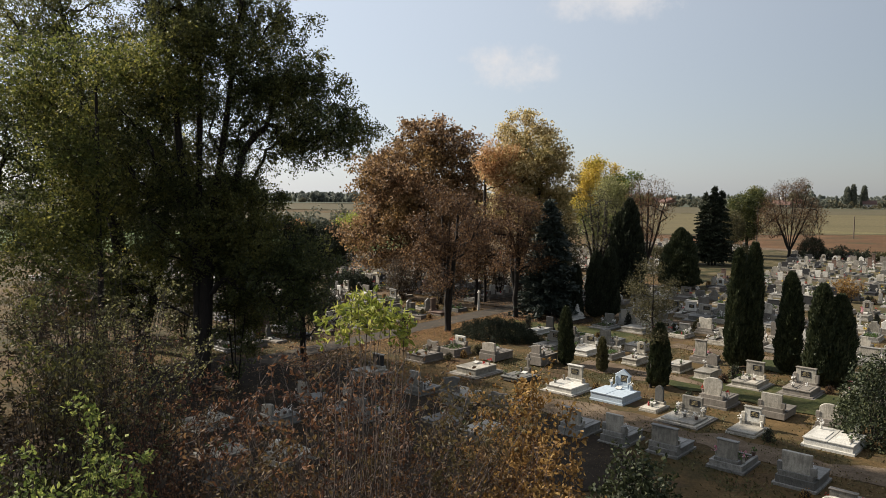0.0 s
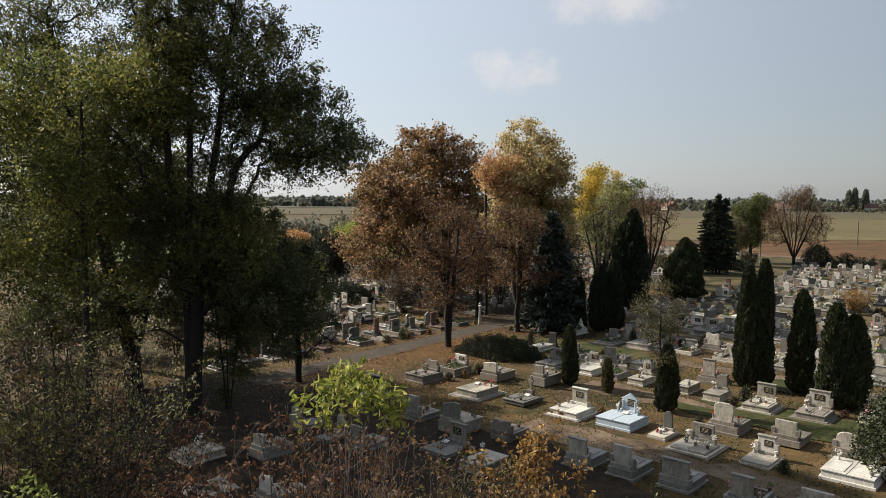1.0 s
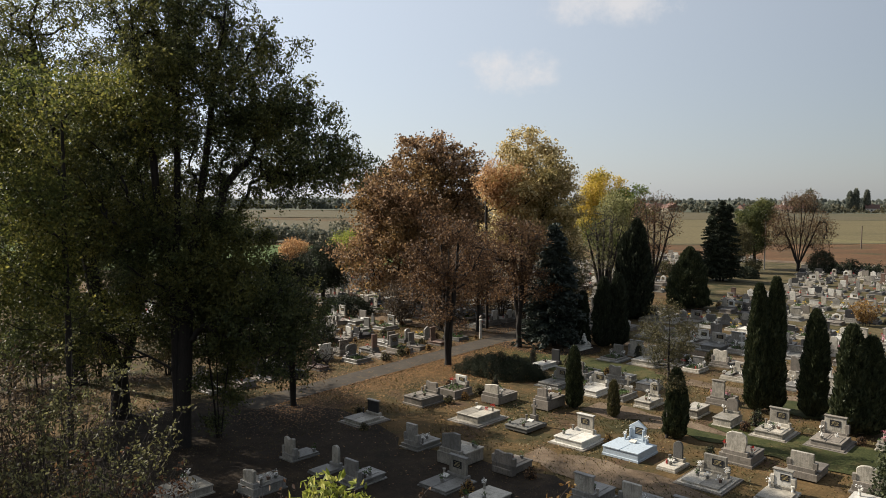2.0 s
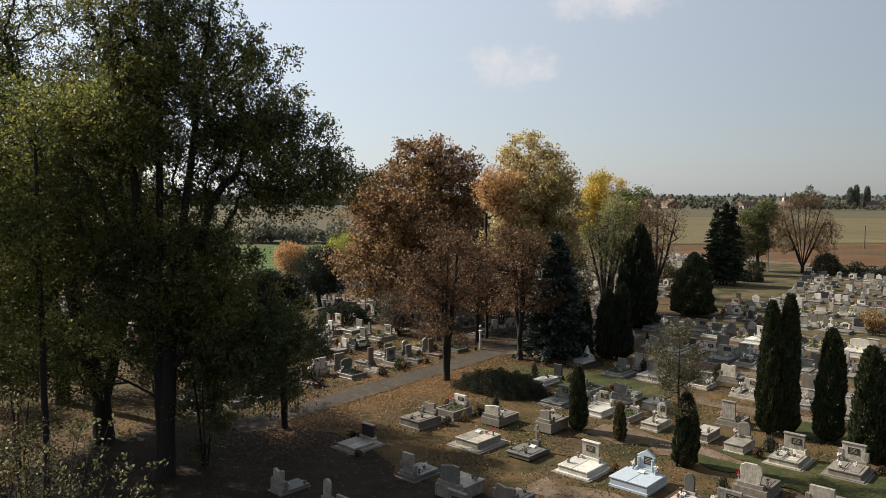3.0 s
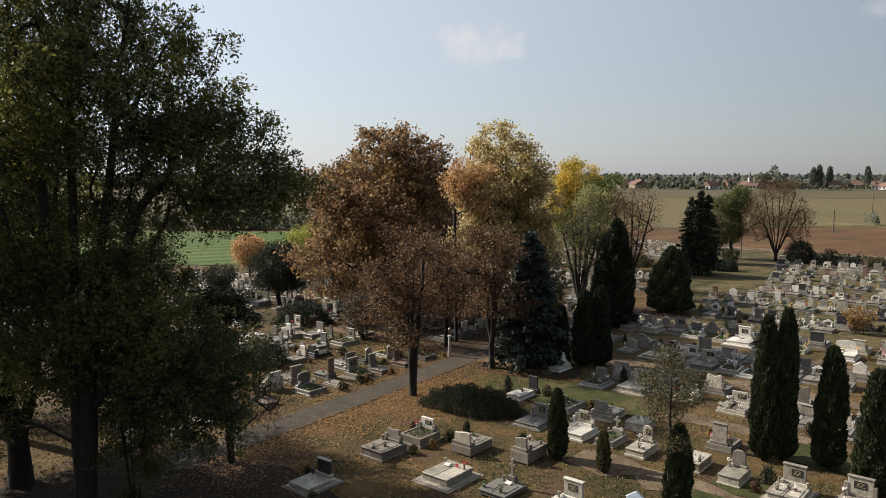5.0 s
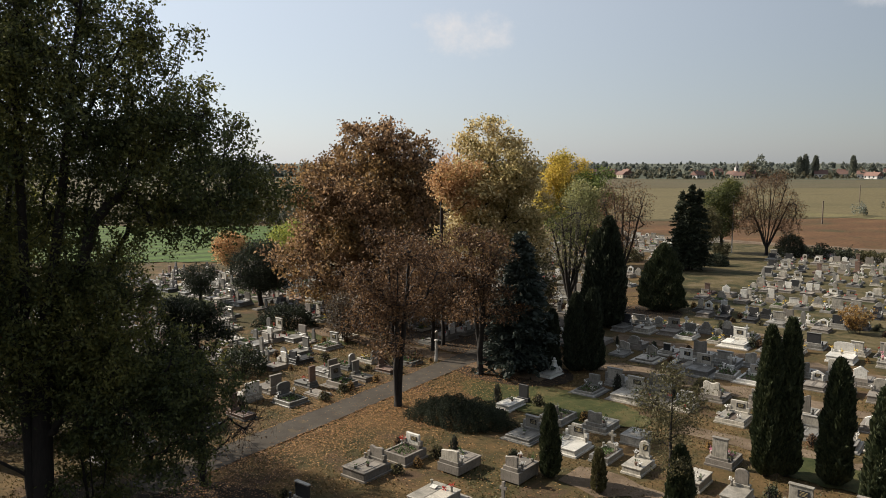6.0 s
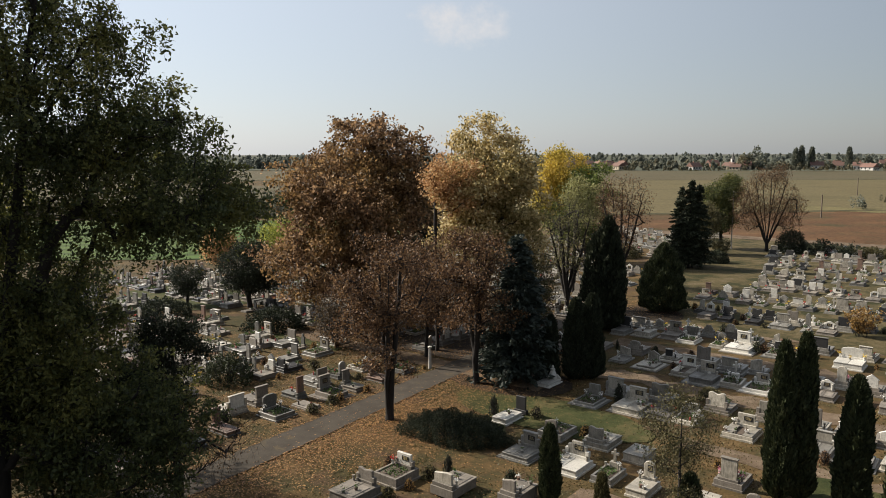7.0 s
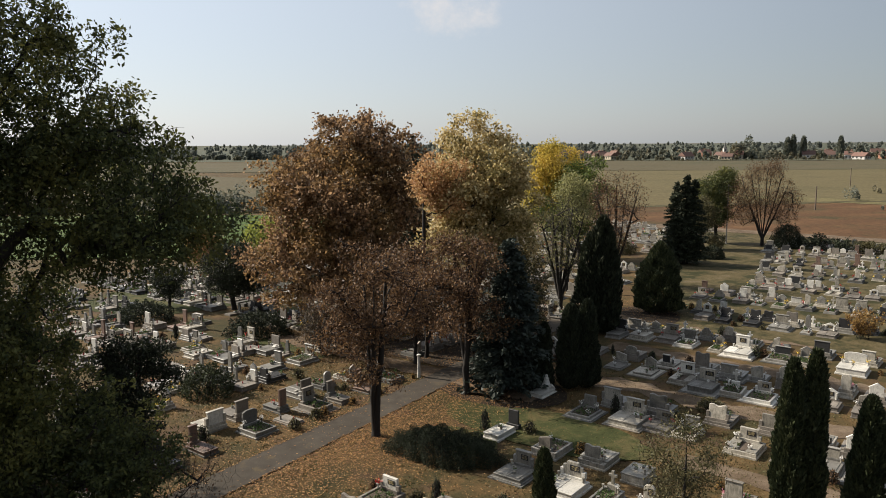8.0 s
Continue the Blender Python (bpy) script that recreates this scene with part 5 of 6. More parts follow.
def grave(kind="slab", w=1.7, l=2.2, h=0.42, hw=1.1, hh=0.85, st="light", style="flat", hst=None, plaque=True, vases=2, petal="white", seed=0, plinth=0.14, words=""):
    """A grave at the origin, its head towards +y: plinth, box or kerbed bed, cover slabs, headstone, plaque, vases and flowers."""
    rng = np.random.default_rng(seed + 500)
    top = new("grave")
    mat, hmat = STONES[st], STONES[hst or st]
    two = w > 1.45
    what = {"slab": "covered grave", "bed": "kerbed planted grave", "box": "tall box grave", "plate": "low flat grave", "split": "grave with two part slabs"}[kind]
    head = "" if style == "none" else " with a " + {"cross": "stone cross", "statue": "carved figure", "gable": "gabled headstone", "arch": "rounded headstone", "low": "broad low headstone"}.get(style, "headstone" if not plaque else "plaque headstone")
    if hst and hst != st:
        head = head.replace("with a ", "with a " + {"light": "pale", "white": "white", "grey": "grey", "warm": "buff", "dark": "dark", "black": "black", "blue": "blue", "rust": "brown"}[hst] + " ")
    tagged(top, words or STONE_WORDS[st] + " " + what + head, "grave", "graves in the cemetery rows")
    x, y = w / 2, l / 2
    if plinth:
        part("plinth", boxed(-x - plinth, x + plinth, -y - plinth, y + plinth, -0.12, 0.10), STONES["dark"] if st in ("dark", "rust") else mat, top)
    if kind in ("slab", "box", "plate"):
        if kind != "plate":
            part("surround", boxed(-x, x, -y, y, 0.06, h - 0.08), mat, top)
        lz = h - 0.08 if kind != "plate" else 0.10
        hz = h if kind != "plate" else 0.20
        y1 = y - 0.38 if style not in ("none", "statue") else y + 0.03
        if two:
            part("slab", boxed(-x - 0.04, -0.008, -y - 0.04, y1, lz, hz, 0.018), mat, top)
            part("slab", boxed(0.008, x + 0.04, -y - 0.04, y1, lz, hz, 0.018), mat, top)
        else:
            part("slab", boxed(-x - 0.04, x + 0.04, -y - 0.04, y1, lz, hz, 0.018), mat, top)
    else:
        k = 0.15
        part("kerb", boxed(-x, x, -y, -y + k, -0.1, h), mat, top)
        part("kerb", boxed(-x, x, y - k, y, -0.1, h), mat, top)
        part("kerb", boxed(-x, -x + k, -y + k, y - k, -0.1, h - 0.003), mat, top)
        part("kerb", boxed(x - k, x, -y + k, y - k, -0.1, h - 0.003), mat, top)
        part("soil", boxed(-x + k - 0.02, x - k + 0.02, -y + k - 0.02, y - k + 0.02, -0.1, h - 0.07, 0), SOIL, top)
        hz = h
        if kind == "split":
            part("slab", boxed(-x + 0.04, -x * 0.32, -y + 0.05, y - 0.45, h, h + 0.06, 0.015), mat, top)
            part("slab", boxed(x * 0.32, x - 0.04, -y + 0.05, y - 0.45, h, h + 0.06, 0.015), mat, top)
        else:
            c = np.stack([rng.uniform(-x + 0.25, x - 0.25, 150), rng.uniform(-y + 0.25, y - 0.5, 150), rng.uniform(h - 0.05, h + 0.14, 150)], axis=1)
            v, f = leaf_array(c, rng, 0.13, 0.08)
            tagged(sheet_mesh("planting", v, f, GREENERY, top), kind="stuff")
    zb = hz
    yb = y - 0.22
    if style == "statue":
        part("pedestal", boxed(-0.32, 0.32, y - 0.62, y - 0.05, h, h + 0.22), hmat, top)
        bm = lathe([(0.30, 0), (0.32, 0.12), (0.24, 0.30), (0.19, 0.46), (0.21, 0.58), (0.09, 0.66), (0.115, 0.75), (0.085, 0.84), (0.01, 0.88)], 0, y - 0.34, h + 0.20, 12)
        box(bm, -0.14, 0.14, y - 0.86, y - 0.40, h + 0.20, h + 0.38, 0.05)
        part("figure", bm, hmat, top)
        part("wing_stone", prism([(-0.62, 0.02), (0.62, 0.02), (0.58, 0.42), (0.30, 0.66), (0.0, 0.40), (-0.34, 0.72), (-0.60, 0.46)], y - 0.16, y - 0.06), hmat, top)
    elif style == "cross":
        part("pedestal", boxed(-hw / 2, hw / 2, yb - 0.16, yb + 0.16, 0.05, zb + 0.32, 0.02), hmat, top)
        t = 0.075
        ol = [(-t, 0), (t, 0), (t, hh * 0.55), (hw * 0.42, hh * 0.55), (hw * 0.42, hh * 0.55 + 2 * t), (t, hh * 0.55 + 2 * t), (t, hh), (-t, hh), (-t, hh * 0.55 + 2 * t), (-hw * 0.42, hh * 0.55 + 2 * t), (-hw * 0.42, hh * 0.55), (-t, hh * 0.55)]
        c = part("cross", prism(ol, yb - 0.07, yb + 0.07), hmat, top)
        c.location = (0, 0, zb + 0.31)
    elif style != "none":
        part("footing", boxed(-hw / 2 - 0.1, hw / 2 + 0.1, yb - 0.17, yb + 0.17, 0.05, zb + 0.14, 0.015), mat, top)
        bm = prism(outline("flat" if style == "low" else style, hw, hh), yb - 0.085, yb + 0.085, 0.016)
        s = part("headstone", bm, hmat, top, STONE_WORDS[hst] + " headstone" if hst else "")
        s.location = (0, 0, zb + 0.13)
        if plaque:
            pw, ph = hw * 0.5, hh * 0.42
            px = hw * 0.12 if rng.uniform() < 0.6 else 0
            z0 = zb + 0.13 + hh * (0.24 if style == "gable" else 0.36)
            p = part("plaque", boxed(px - pw / 2, px + pw / 2, yb - 0.108, yb - 0.082, z0, z0 + ph, 0.006), PLAQUE if hst != "black" else STONES["grey"], top, "dark plaque with gilt lines")
            bm = bmesh.new()
            for i in range(4):
                ww = pw * rng.uniform(0.25, 0.4)
                zz = z0 + ph * (0.80 - 0.19 * i)
                box(bm, px - ww, px + ww, yb - 0.113, yb - 0.107, zz - 0.006, zz + 0.006, 0)
            part("lettering", bm, GOLD, p)
        luck = rng.uniform()
        if style in ("flat", "wave", "arch", "shoulder") and hw > 0.75 and luck < 0.5:
            for sx in (-1, 1):
                q = part("wing_block", boxed(-0.11, 0.11, yb - 0.12, yb + 0.12, zb + 0.12, zb + 0.13 + hh * (0.42 if luck < 0.3 else 0.6), 0.015), mat, top)
                q.location = (sx * (hw / 2 + 0.06), 0, 0)
        if style in ("flat", "low") and luck > 0.35:
            part("cap", boxed(-hw / 2 - 0.05, hw / 2 + 0.05, yb - 0.13, yb + 0.13, zb + 0.12 + hh, zb + 0.19 + hh, 0.02), mat, top)
        if style == "gable":
            for sx in (-1, 1):
                part("column", lathe([(0.07, 0), (0.055, 0.05), (0.05, hh * 0.5), (0.07, hh * 0.56)], sx * hw * 0.42, yb - 0.15, zb + 0.12), hmat, top)
    for i in range(vases):
        sx = (-1, 1)[i % 2]
        vx, vy = sx * min(x - 0.12, hw / 2 + 0.16), y - 0.5
        vase = part("vase", lathe([(0.05, 0), (0.07, 0.04), (0.05, 0.16), (0.085, 0.30)], vx, vy, hz), hmat if st != "black" else STONES["grey"], top)
        if petal and rng.uniform() < 0.75:
            posy("nosegay", vx, vy, hz + 0.24, 0.14, 26, petal, vase, rng)
    if petal and vases and kind in ("slab", "plate") and rng.uniform() < 0.4:
        posy("bouquet", rng.uniform(-0.3, 0.3) * w, rng.uniform(-0.2, 0.3) * l, hz - 0.04, 0.13, 34, petal, top, rng)
    if kind in ("slab", "box") and rng.uniform() < 0.45:
        y1 = y - 0.62
        cx = (-x * 0.5, x * 0.5) if two else (0.0,)
        for c in cx:
            q = x * (0.34 if two else 0.66)
            part("ledger_panel", boxed(c - q, c + q, -y + 0.16, y1, hz - 0.01, hz + 0.028, 0.012), mat, top)
    if kind in ("slab", "plate", "split") and rng.uniform() < 0.25:
        bm = box(bmesh.new(), -0.19, 0.19, -0.14, 0.14, 0, 0.05, 0.01, 18)
        q = part("stone_book", bm, STONES["white"] if st != "white" else STONES["light"], top)
        q.location = (rng.uniform(-0.25, 0.25) * w, y - 0.72, hz + 0.06)
    for i in range(int(rng.integers(0, 4))):
        px, py = rng.uniform(-0.85, 0.85) * x, rng.uniform(-0.9, 0.3) * y
        pot = part("flower_pot", lathe([(0.07, 0), (0.10, 0.16), (0.11, 0.18)], px, py, hz - 0.01, 8), STONES["rust"] if i % 2 else STONES["grey"], top)
        posy("pot_plant", px, py, hz + 0.12, 0.15, 22, "green" if rng.uniform() < 0.6 else petal, pot, rng)
    if plinth >= 0.14:
        part("step", boxed(-x - plinth - 0.14, x + plinth + 0.14, -y - plinth - 0.14, y + plinth + 0.14, -0.12, 0.045), STONES["dark"] if st in ("dark", "rust", "grey") else STONES["warm"], top)
    if rng.uniform() < 0.14:
        part("lantern", lathe([(0.05, 0), (0.06, 0.02), (0.05, 0.15), (0.065, 0.17), (0.01, 0.24)], rng.uniform(-0.4, 0.4) * w, -y * rng.uniform(-0.3, 0.7), hz - 0.002), LANTERN, top)
    return top


SPOTS = []


def put(thing, u, v, side, jitter=0.0):
    x, y = at_uv(u, v)
    thing.matrix_basis = pose(x, y, 0, 0, 0, FACING[side] + jitter) @ Matrix.Diagonal((0.82, 0.82, 0.82, 1))
    SPOTS.append((u, v))
    return thing


# the graves nearest the path of the flight, row by row
put(grave("slab", 1.5, 2.0, 0.30, 0.95, 0.72, "light", "flat", "black", False, 1, "", 1, 0.18), -1.4, -3.5, "+")
put(grave("slab", 1.7, 2.1, 0.55, 1.0, 0.62, "warm", "wave", None, False, 1, "", 2, 0.08), 3.2, -3.7, "+")
put(grave("bed", 1.7, 1.9, 0.55, 1.0, 0.62, "warm", "flat", "white", True, 1, "red", 3, 0.08), 5.6, -3.5, "+")
put(grave("box", 1.5, 2.1, 0.62, 1.15, 0.62, "warm", "slope", "light", False, 1, "white", 4, 0.0), 6.3, -0.75, "-")
put(grave("slab", 1.7, 2.2, 0.50, 1.0, 0.5, "light", "none", None, False, 2, "red", 5, 0.32), 2.9, 0.55, "+")
put(grave("box", 1.2, 2.0, 0.75, 0.75, 0.62, "warm", "slope", "warm", False, 2, "white", 6, 0.0), 7.2, 2.0, "-")
put(grave("slab", 1.6, 2.1, 0.34, 0.45, 0.9, "dark", "cross", "warm", False, 1, "", 7, 0.0), 3.3, 3.3, "+")
put(grave("slab", 1.8, 2.1, 0.42, 1.05, 0.82, "white", "flat", "light", True, 2, "", 8, 0.16), 3.3, 6.3, "+")
put(grave("slab", 2.1, 2.2, 0.50, 0.95, 1.0, "blue", "gable", None, True, 2, "white", 9, 0.05), 3.5, 8.9, "+")
put(grave("slab", 1.3, 1.8, 0.35, 0.8, 0.95, "grey", "flat", None, True, 1, "white", 10, 0.1), -2.2, 1.3, "-")
put(grave("plate", 1.7, 2.1, 0.25, 1.1, 0.85, "grey", "flat", "light", True, 1, "", 11, 0.1), -4.85, 5.35, "+")
put(grave("box", 1.6, 1.9, 0.75, 1.2, 0.9, "light", "slope", "grey", False, 0, "", 12, 0.0), -2.5, 4.0, "-")
put(grave("box", 1.1, 1.9, 0.45, 1.1, 0.6, "warm", "wave", "warm", False, 0, "", 13, 0.0), -1.8, 6.3, "-")
put(grave("slab", 1.3, 2.0, 0.5, 0.9, 0.9, "light", "none", None, False, 1, "white", 14, 0.1), -5.4, 7.8, "+")
put(grave("box", 1.3, 1.9, 0.5, 0.95, 0.75, "grey", "flat", "light", False, 1, "", 15, 0.1), -2.2, 10.4, "-")
put(grave("box", 1.3, 1.9, 0.5, 0.9, 0.85, "grey", "flat", "light", False, 1, "white", 16, 0.1), -1.9, 12.2, "-")
put(grave("box", 1.4, 1.9, 0.4, 1.25, 0.75, "grey", "flat", "light", False, 1, "", 17, 0.1), -1.6, 14.2, "-")
put(grave("slab", 1.6, 2.0, 0.5, 1.2, 0.85, "grey", "flat", "light", True, 2, "white", 18, 0.1), -1.5, 19.0, "-")
put(grave("bed", 1.5, 1.9, 0.35, 0.9, 0.8, "grey", "flat", "light", True, 2, "pink", 19, 0.1), -1.5, 16.6, "-")
put(grave("plate", 1.8, 2.1, 0.25, 1.15, 0.8, "light", "flat", "light", True, 2, "white", 20, 0.2), 2.6, 12.9, "+")
put(grave("box", 1.7, 1.9, 0.55, 1.1, 1.0, "warm", "flare", "light", False, 2, "red", 21, 0.1), 6.1, 12.9, "-")
put(grave("plate", 1.3, 1.9, 0.3, 0.85, 0.75, "light", "flat", "white", True, 2, "white", 22, 0.1), 2.9, 15.5, "+")
put(grave("box", 1.5, 1.9, 0.5, 1.1, 0.75, "warm", "flat", "light", False, 0, "", 23, 0.0), 6.1, 15.6, "-")
put(grave("box", 1.3, 1.9, 0.45, 1.0, 0.8, "warm", "arch", "light", False, 1, "white", 24, 0.1), 6.1, 18.0, "-")
put(grave("slab", 2.2, 2.3, 0.45, 1.3, 0.5, "white", "none", None, False, 2, "white", 25, 0.1), 3.6, 18.7, "+")
put(grave("plate", 0.9, 1.6, 0.25, 0.5, 0.9, "light", "arch", "dark", False, 1, "", 26, 0.08), 3.2, 11.1, "+")
put(grave("slab", 1.6, 2.1, 0.40, 1.1, 0.85, "light", "flat", "light", True, 2, "white", 27, 0.16), 10.75, 12.75, "+")
put(grave("slab", 1.6, 2.1, 0.42, 1.15, 0.85, "warm", "flat", "light", True, 1, "white", 28, 0.2), 11.05, 15.2, "+")
put(grave("box", 1.0, 1.9, 0.55, 0.6, 0.8, "light", "none", None, False, 0, "", 29, 0.06), 11.4, 8.5, "+")
put(grave("box", 1.1, 1.9, 0.55, 0.7, 0.8, "light", "arch", "warm", False, 1, "white", 30, 0.06), 10.9, 10.4, "+")
put(grave("bed", 1.5, 1.9, 0.4, 0.85, 1.1, "warm", "flat", "light", False, 2, "pink", 31, 0.06), 14.7, 8.6, "-")
put(grave("slab", 1.7, 2.0, 0.28, 0.95, 0.72, "grey", "flat", "light", True, 1, "", 32, 0.14), 11.6, -0.5, "+")
put(grave("bed", 1.7, 2.1, 0.45, 0.8, 0.7, "grey", "slope", "warm", False, 1, "white", 33, 0.06), 14.9, -0.5, "-")
put(grave("slab", 1.8, 2.1, 0.42, 1.2, 0.8, "white", "shoulder", "light", True, 2, "", 34, 0.12), 11.6, 2.1, "+")
put(grave("slab", 1.7, 2.0, 0.45, 0.95, 0.75, "light", "wave", "light", False, 1, "", 35, 0.06), 15.2, 1.9, "-")
put(grave("bed", 1.2, 2.0, 0.38, 0.55, 0.75, "grey", "cross", "light", False, 2, "white", 36, 0.05), 11.7, 4.0, "+")
put(grave("box", 1.3, 1.7, 0.55, 0.7, 0.6, "light", "none", None, False, 1, "", 37, 0.06), 14.6, 4.2, "-")
put(grave("slab", 1.1, 2.0, 0.45, 0.6, 0.85, "light", "arch", "light", True, 1, "white", 38, 0.06), 11.4, 5.8, "+")
put(grave("slab", 1.1, 1.9, 0.4, 0.7, 0.8, "white", "none", None, False, 0, "", 39, 0.1), 15.1, -3.8, "+")
put(grave("plate", 0.5, 0.5, 0.3, 0.75, 0.95, "black", "flat", "black", False, 2, "red", 40, 0.1), 16.4, -3.7, "-")
put(grave("slab", 1.1, 1.9, 0.32, 0.5, 0.8, "white", "statue", "white", False, 1, "", 41, 0.12, "white marble grave with a kneeling carved figure"), 22.1, -5.3, "+")
put(grave("bed", 1.6, 2.0, 0.25, 0.9, 0.8, "grey", "flat", "grey", False, 2, "white", 42, 0.2), 20.6, -1.6, "+")
put(grave("slab", 1.5, 1.9, 0.4, 1.2, 0.85, "grey", "flat", "light", False, 1, "", 43, 0.06), 23.2, -0.9, "-")
put(grave("slab", 2.0, 2.3, 0.42, 1.2, 0.8, "light", "flat", "light", True, 2, "", 44, 0.2), 21.0, 0.9, "+")
put(grave("slab", 1.5, 1.9, 0.45, 1.2, 1.0, "grey", "wave", "grey", False, 1, "", 45, 0.06), 23.4, 1.8, "-")
put(grave("bed", 1.5, 1.9, 0.3, 0.9, 0.55, "light", "low", "grey", False, 2, "white", 46, 0.06), 21.2, 4.1, "+")
put(grave("slab", 1.7, 1.9, 0.35, 1.15, 0.95, "warm", "wave", "light", False, 0, "", 47, 0.06), 24.1, 4.9, "-")
put(grave("split", 1.9, 2.2, 0.32, 1.1, 0.7, "light", "flat", "light", True, 1, "white", 48, 0.06), 20.9, 7.1, "+")
put(grave("slab", 1.6, 1.9, 0.4, 1.1, 0.85, "warm", "flat", "light", False, 1, "white", 49, 0.06), 24.3, 7.6, "-")
put(grave("slab", 1.5, 2.0, 0.28, 0.95, 0.8, "light", "gable", "light", False, 1, "", 50, 0.3), 30.0, -1.9, "+")
put(grave("slab", 1.5, 2.0, 0.28, 0.6, 0.6, "light", "flat", "black", False, 1, "white", 51, 0.3), 32.8, -1.4, "-")
put(grave("slab", 1.8, 2.1, 0.5, 1.25, 0.85, "grey", "flat", "light", True, 2, "white", 52, 0.4), 28.9, 2.3, "+")
put(grave("bed", 1.9, 2.2, 0.3, 0.95, 0.7, "white", "flat", "grey", True, 2, "white", 53, 0.2), 29.2, 5.6, "+")
put(grave("slab", 1.6, 2.0, 0.5, 0.5, 0.8, "light", "statue", "light", False, 2, "white", 54, 0.2), 38.4, -5.9, "+")
put(grave("bed", 1.7, 2.1, 0.3, 1.1, 0.85, "white", "flat", "grey", False, 2, "white", 55, 0.1), 38.5, -2.3, "+")
put(grave("slab", 2.1, 2.3, 0.45, 1.15, 0.95, "white", "flat", "white", True, 2, "", 56, 0.3), 38.2, 1.7, "+")
put(grave("bed", 1.9, 2.1, 0.3, 1.2, 0.6, "grey", "low", "black", False, 2, "white", 57, 0.2), 38.4, 4.4, "+")
put(grave("slab", 2.1, 2.2, 0.55, 1.7, 0.8, "white", "arch", "white", False, 2, "yellow", 58, 0.1), 38.4, 9.0, "+")
put(grave("slab", 1.6, 2.0, 0.45, 1.2, 0.9, "grey", "flat", "black", False, 1, "", 59, 0.1), 41.4, 6.6, "-")
# graves in the shade under the great trees
put(grave("slab", 1.7, 2.0, 0.45, 0.9, 0.7, "light", "none", None, False, 1, "white", 71, 0.08), -12.5, -1.4, "+")
put(grave("box", 1.3, 1.8, 0.5, 0.9, 0.6, "grey", "slope", "light", False, 1, "white", 72, 0.08), -10.2, 0.4, "-")
put(grave("plate", 1.0, 1.7, 0.25, 0.8, 0.9, "grey", "wave", "light", False, 1, "", 73, 0.08), -6.9, -1.6, "-")
put(grave("plate", 0.9, 1.6, 0.25, 0.5, 0.9, "grey", "arch", "light", False, 0, "", 74, 0.08), -7.2, 0.7, "+")
put(grave("slab", 1.2, 1.9, 0.35, 0.9, 0.8, "grey", "flat", "grey", False, 1, "", 75, 0.08), -6.9, 2.6, "-")
put(grave("box", 1.4, 1.5, 1.35, 0.9, 0.6, "dark", "none", None, False, 0, "", 76, 0.1, words="tall weathered concrete tomb chest in the shade"), -15.2, 4.4, "+")
put(grave("slab", 1.3, 1.9, 0.4, 0.8, 0.7, "light", "slope", "white", False, 1, "", 77, 0.06), -12.6, 4.4, "-")
put(grave("plate", 1.3, 1.9, 0.3, 0.8, 0.7, "light", "none", None, False, 0, "", 78, 0.06), -14.0, 2.0, "+")
# the old section across the path
put(grave("bed", 1.7, 1.9, 0.35, 1.2, 0.9, "grey", "flare", "dark", False, 2, "white", 60, 0.12), 7.6, -14.4, "L")
put(grave("plate", 1.0, 1.7, 0.2, 0.6, 0.6, "warm", "none", None, False, 1, "", 61, 0.1), 9.6, -14.2, "L")
put(grave("bed", 1.5, 2.0, 0.4, 1.0, 0.9, "warm", "flat", "grey", True, 0, "", 62, 0.25), 11.9, -14.5, "L")
put(grave("slab", 0.9, 1.8, 0.35, 0.6, 1.2, "dark", "flat", "rust", False, 1, "red", 63, 0.05), 10.4, -16.2, "M")
put(grave("slab", 1.4, 1.9, 0.4, 1.0, 0.8, "warm", "low", "warm", False, 1, "", 64, 0.05), 8.3, -17.2, "M")
put(grave("slab", 1.5, 1.9, 0.35, 1.2, 0.85, "light", "flat", "white", False, 1, "", 65, 0.05), 6.4, -17.0, "M")
put(grave("bed", 1.7, 2.1, 0.35, 1.0, 0.85, "grey", "flat", "light", True, 1, "", 66, 0.1), 17.9, -22.4, "+")
put(grave("slab", 1.3, 1.9, 0.4, 0.8, 0.9, "grey", "flat", "grey", False, 1, "", 67, 0.1), 15.3, -22.6, "+")
put(grave("slab", 1.4, 2.0, 0.3, 0.9, 0.5, "light", "none", None, False, 1, "white", 68, 0.1), 21.0, -23.6, "+")
put(grave("slab", 1.5, 2.0, 0.4, 1.0, 0.8, "light", "none", None, False, 2, "", 69, 0.1), 14.3, -29.6, "+")

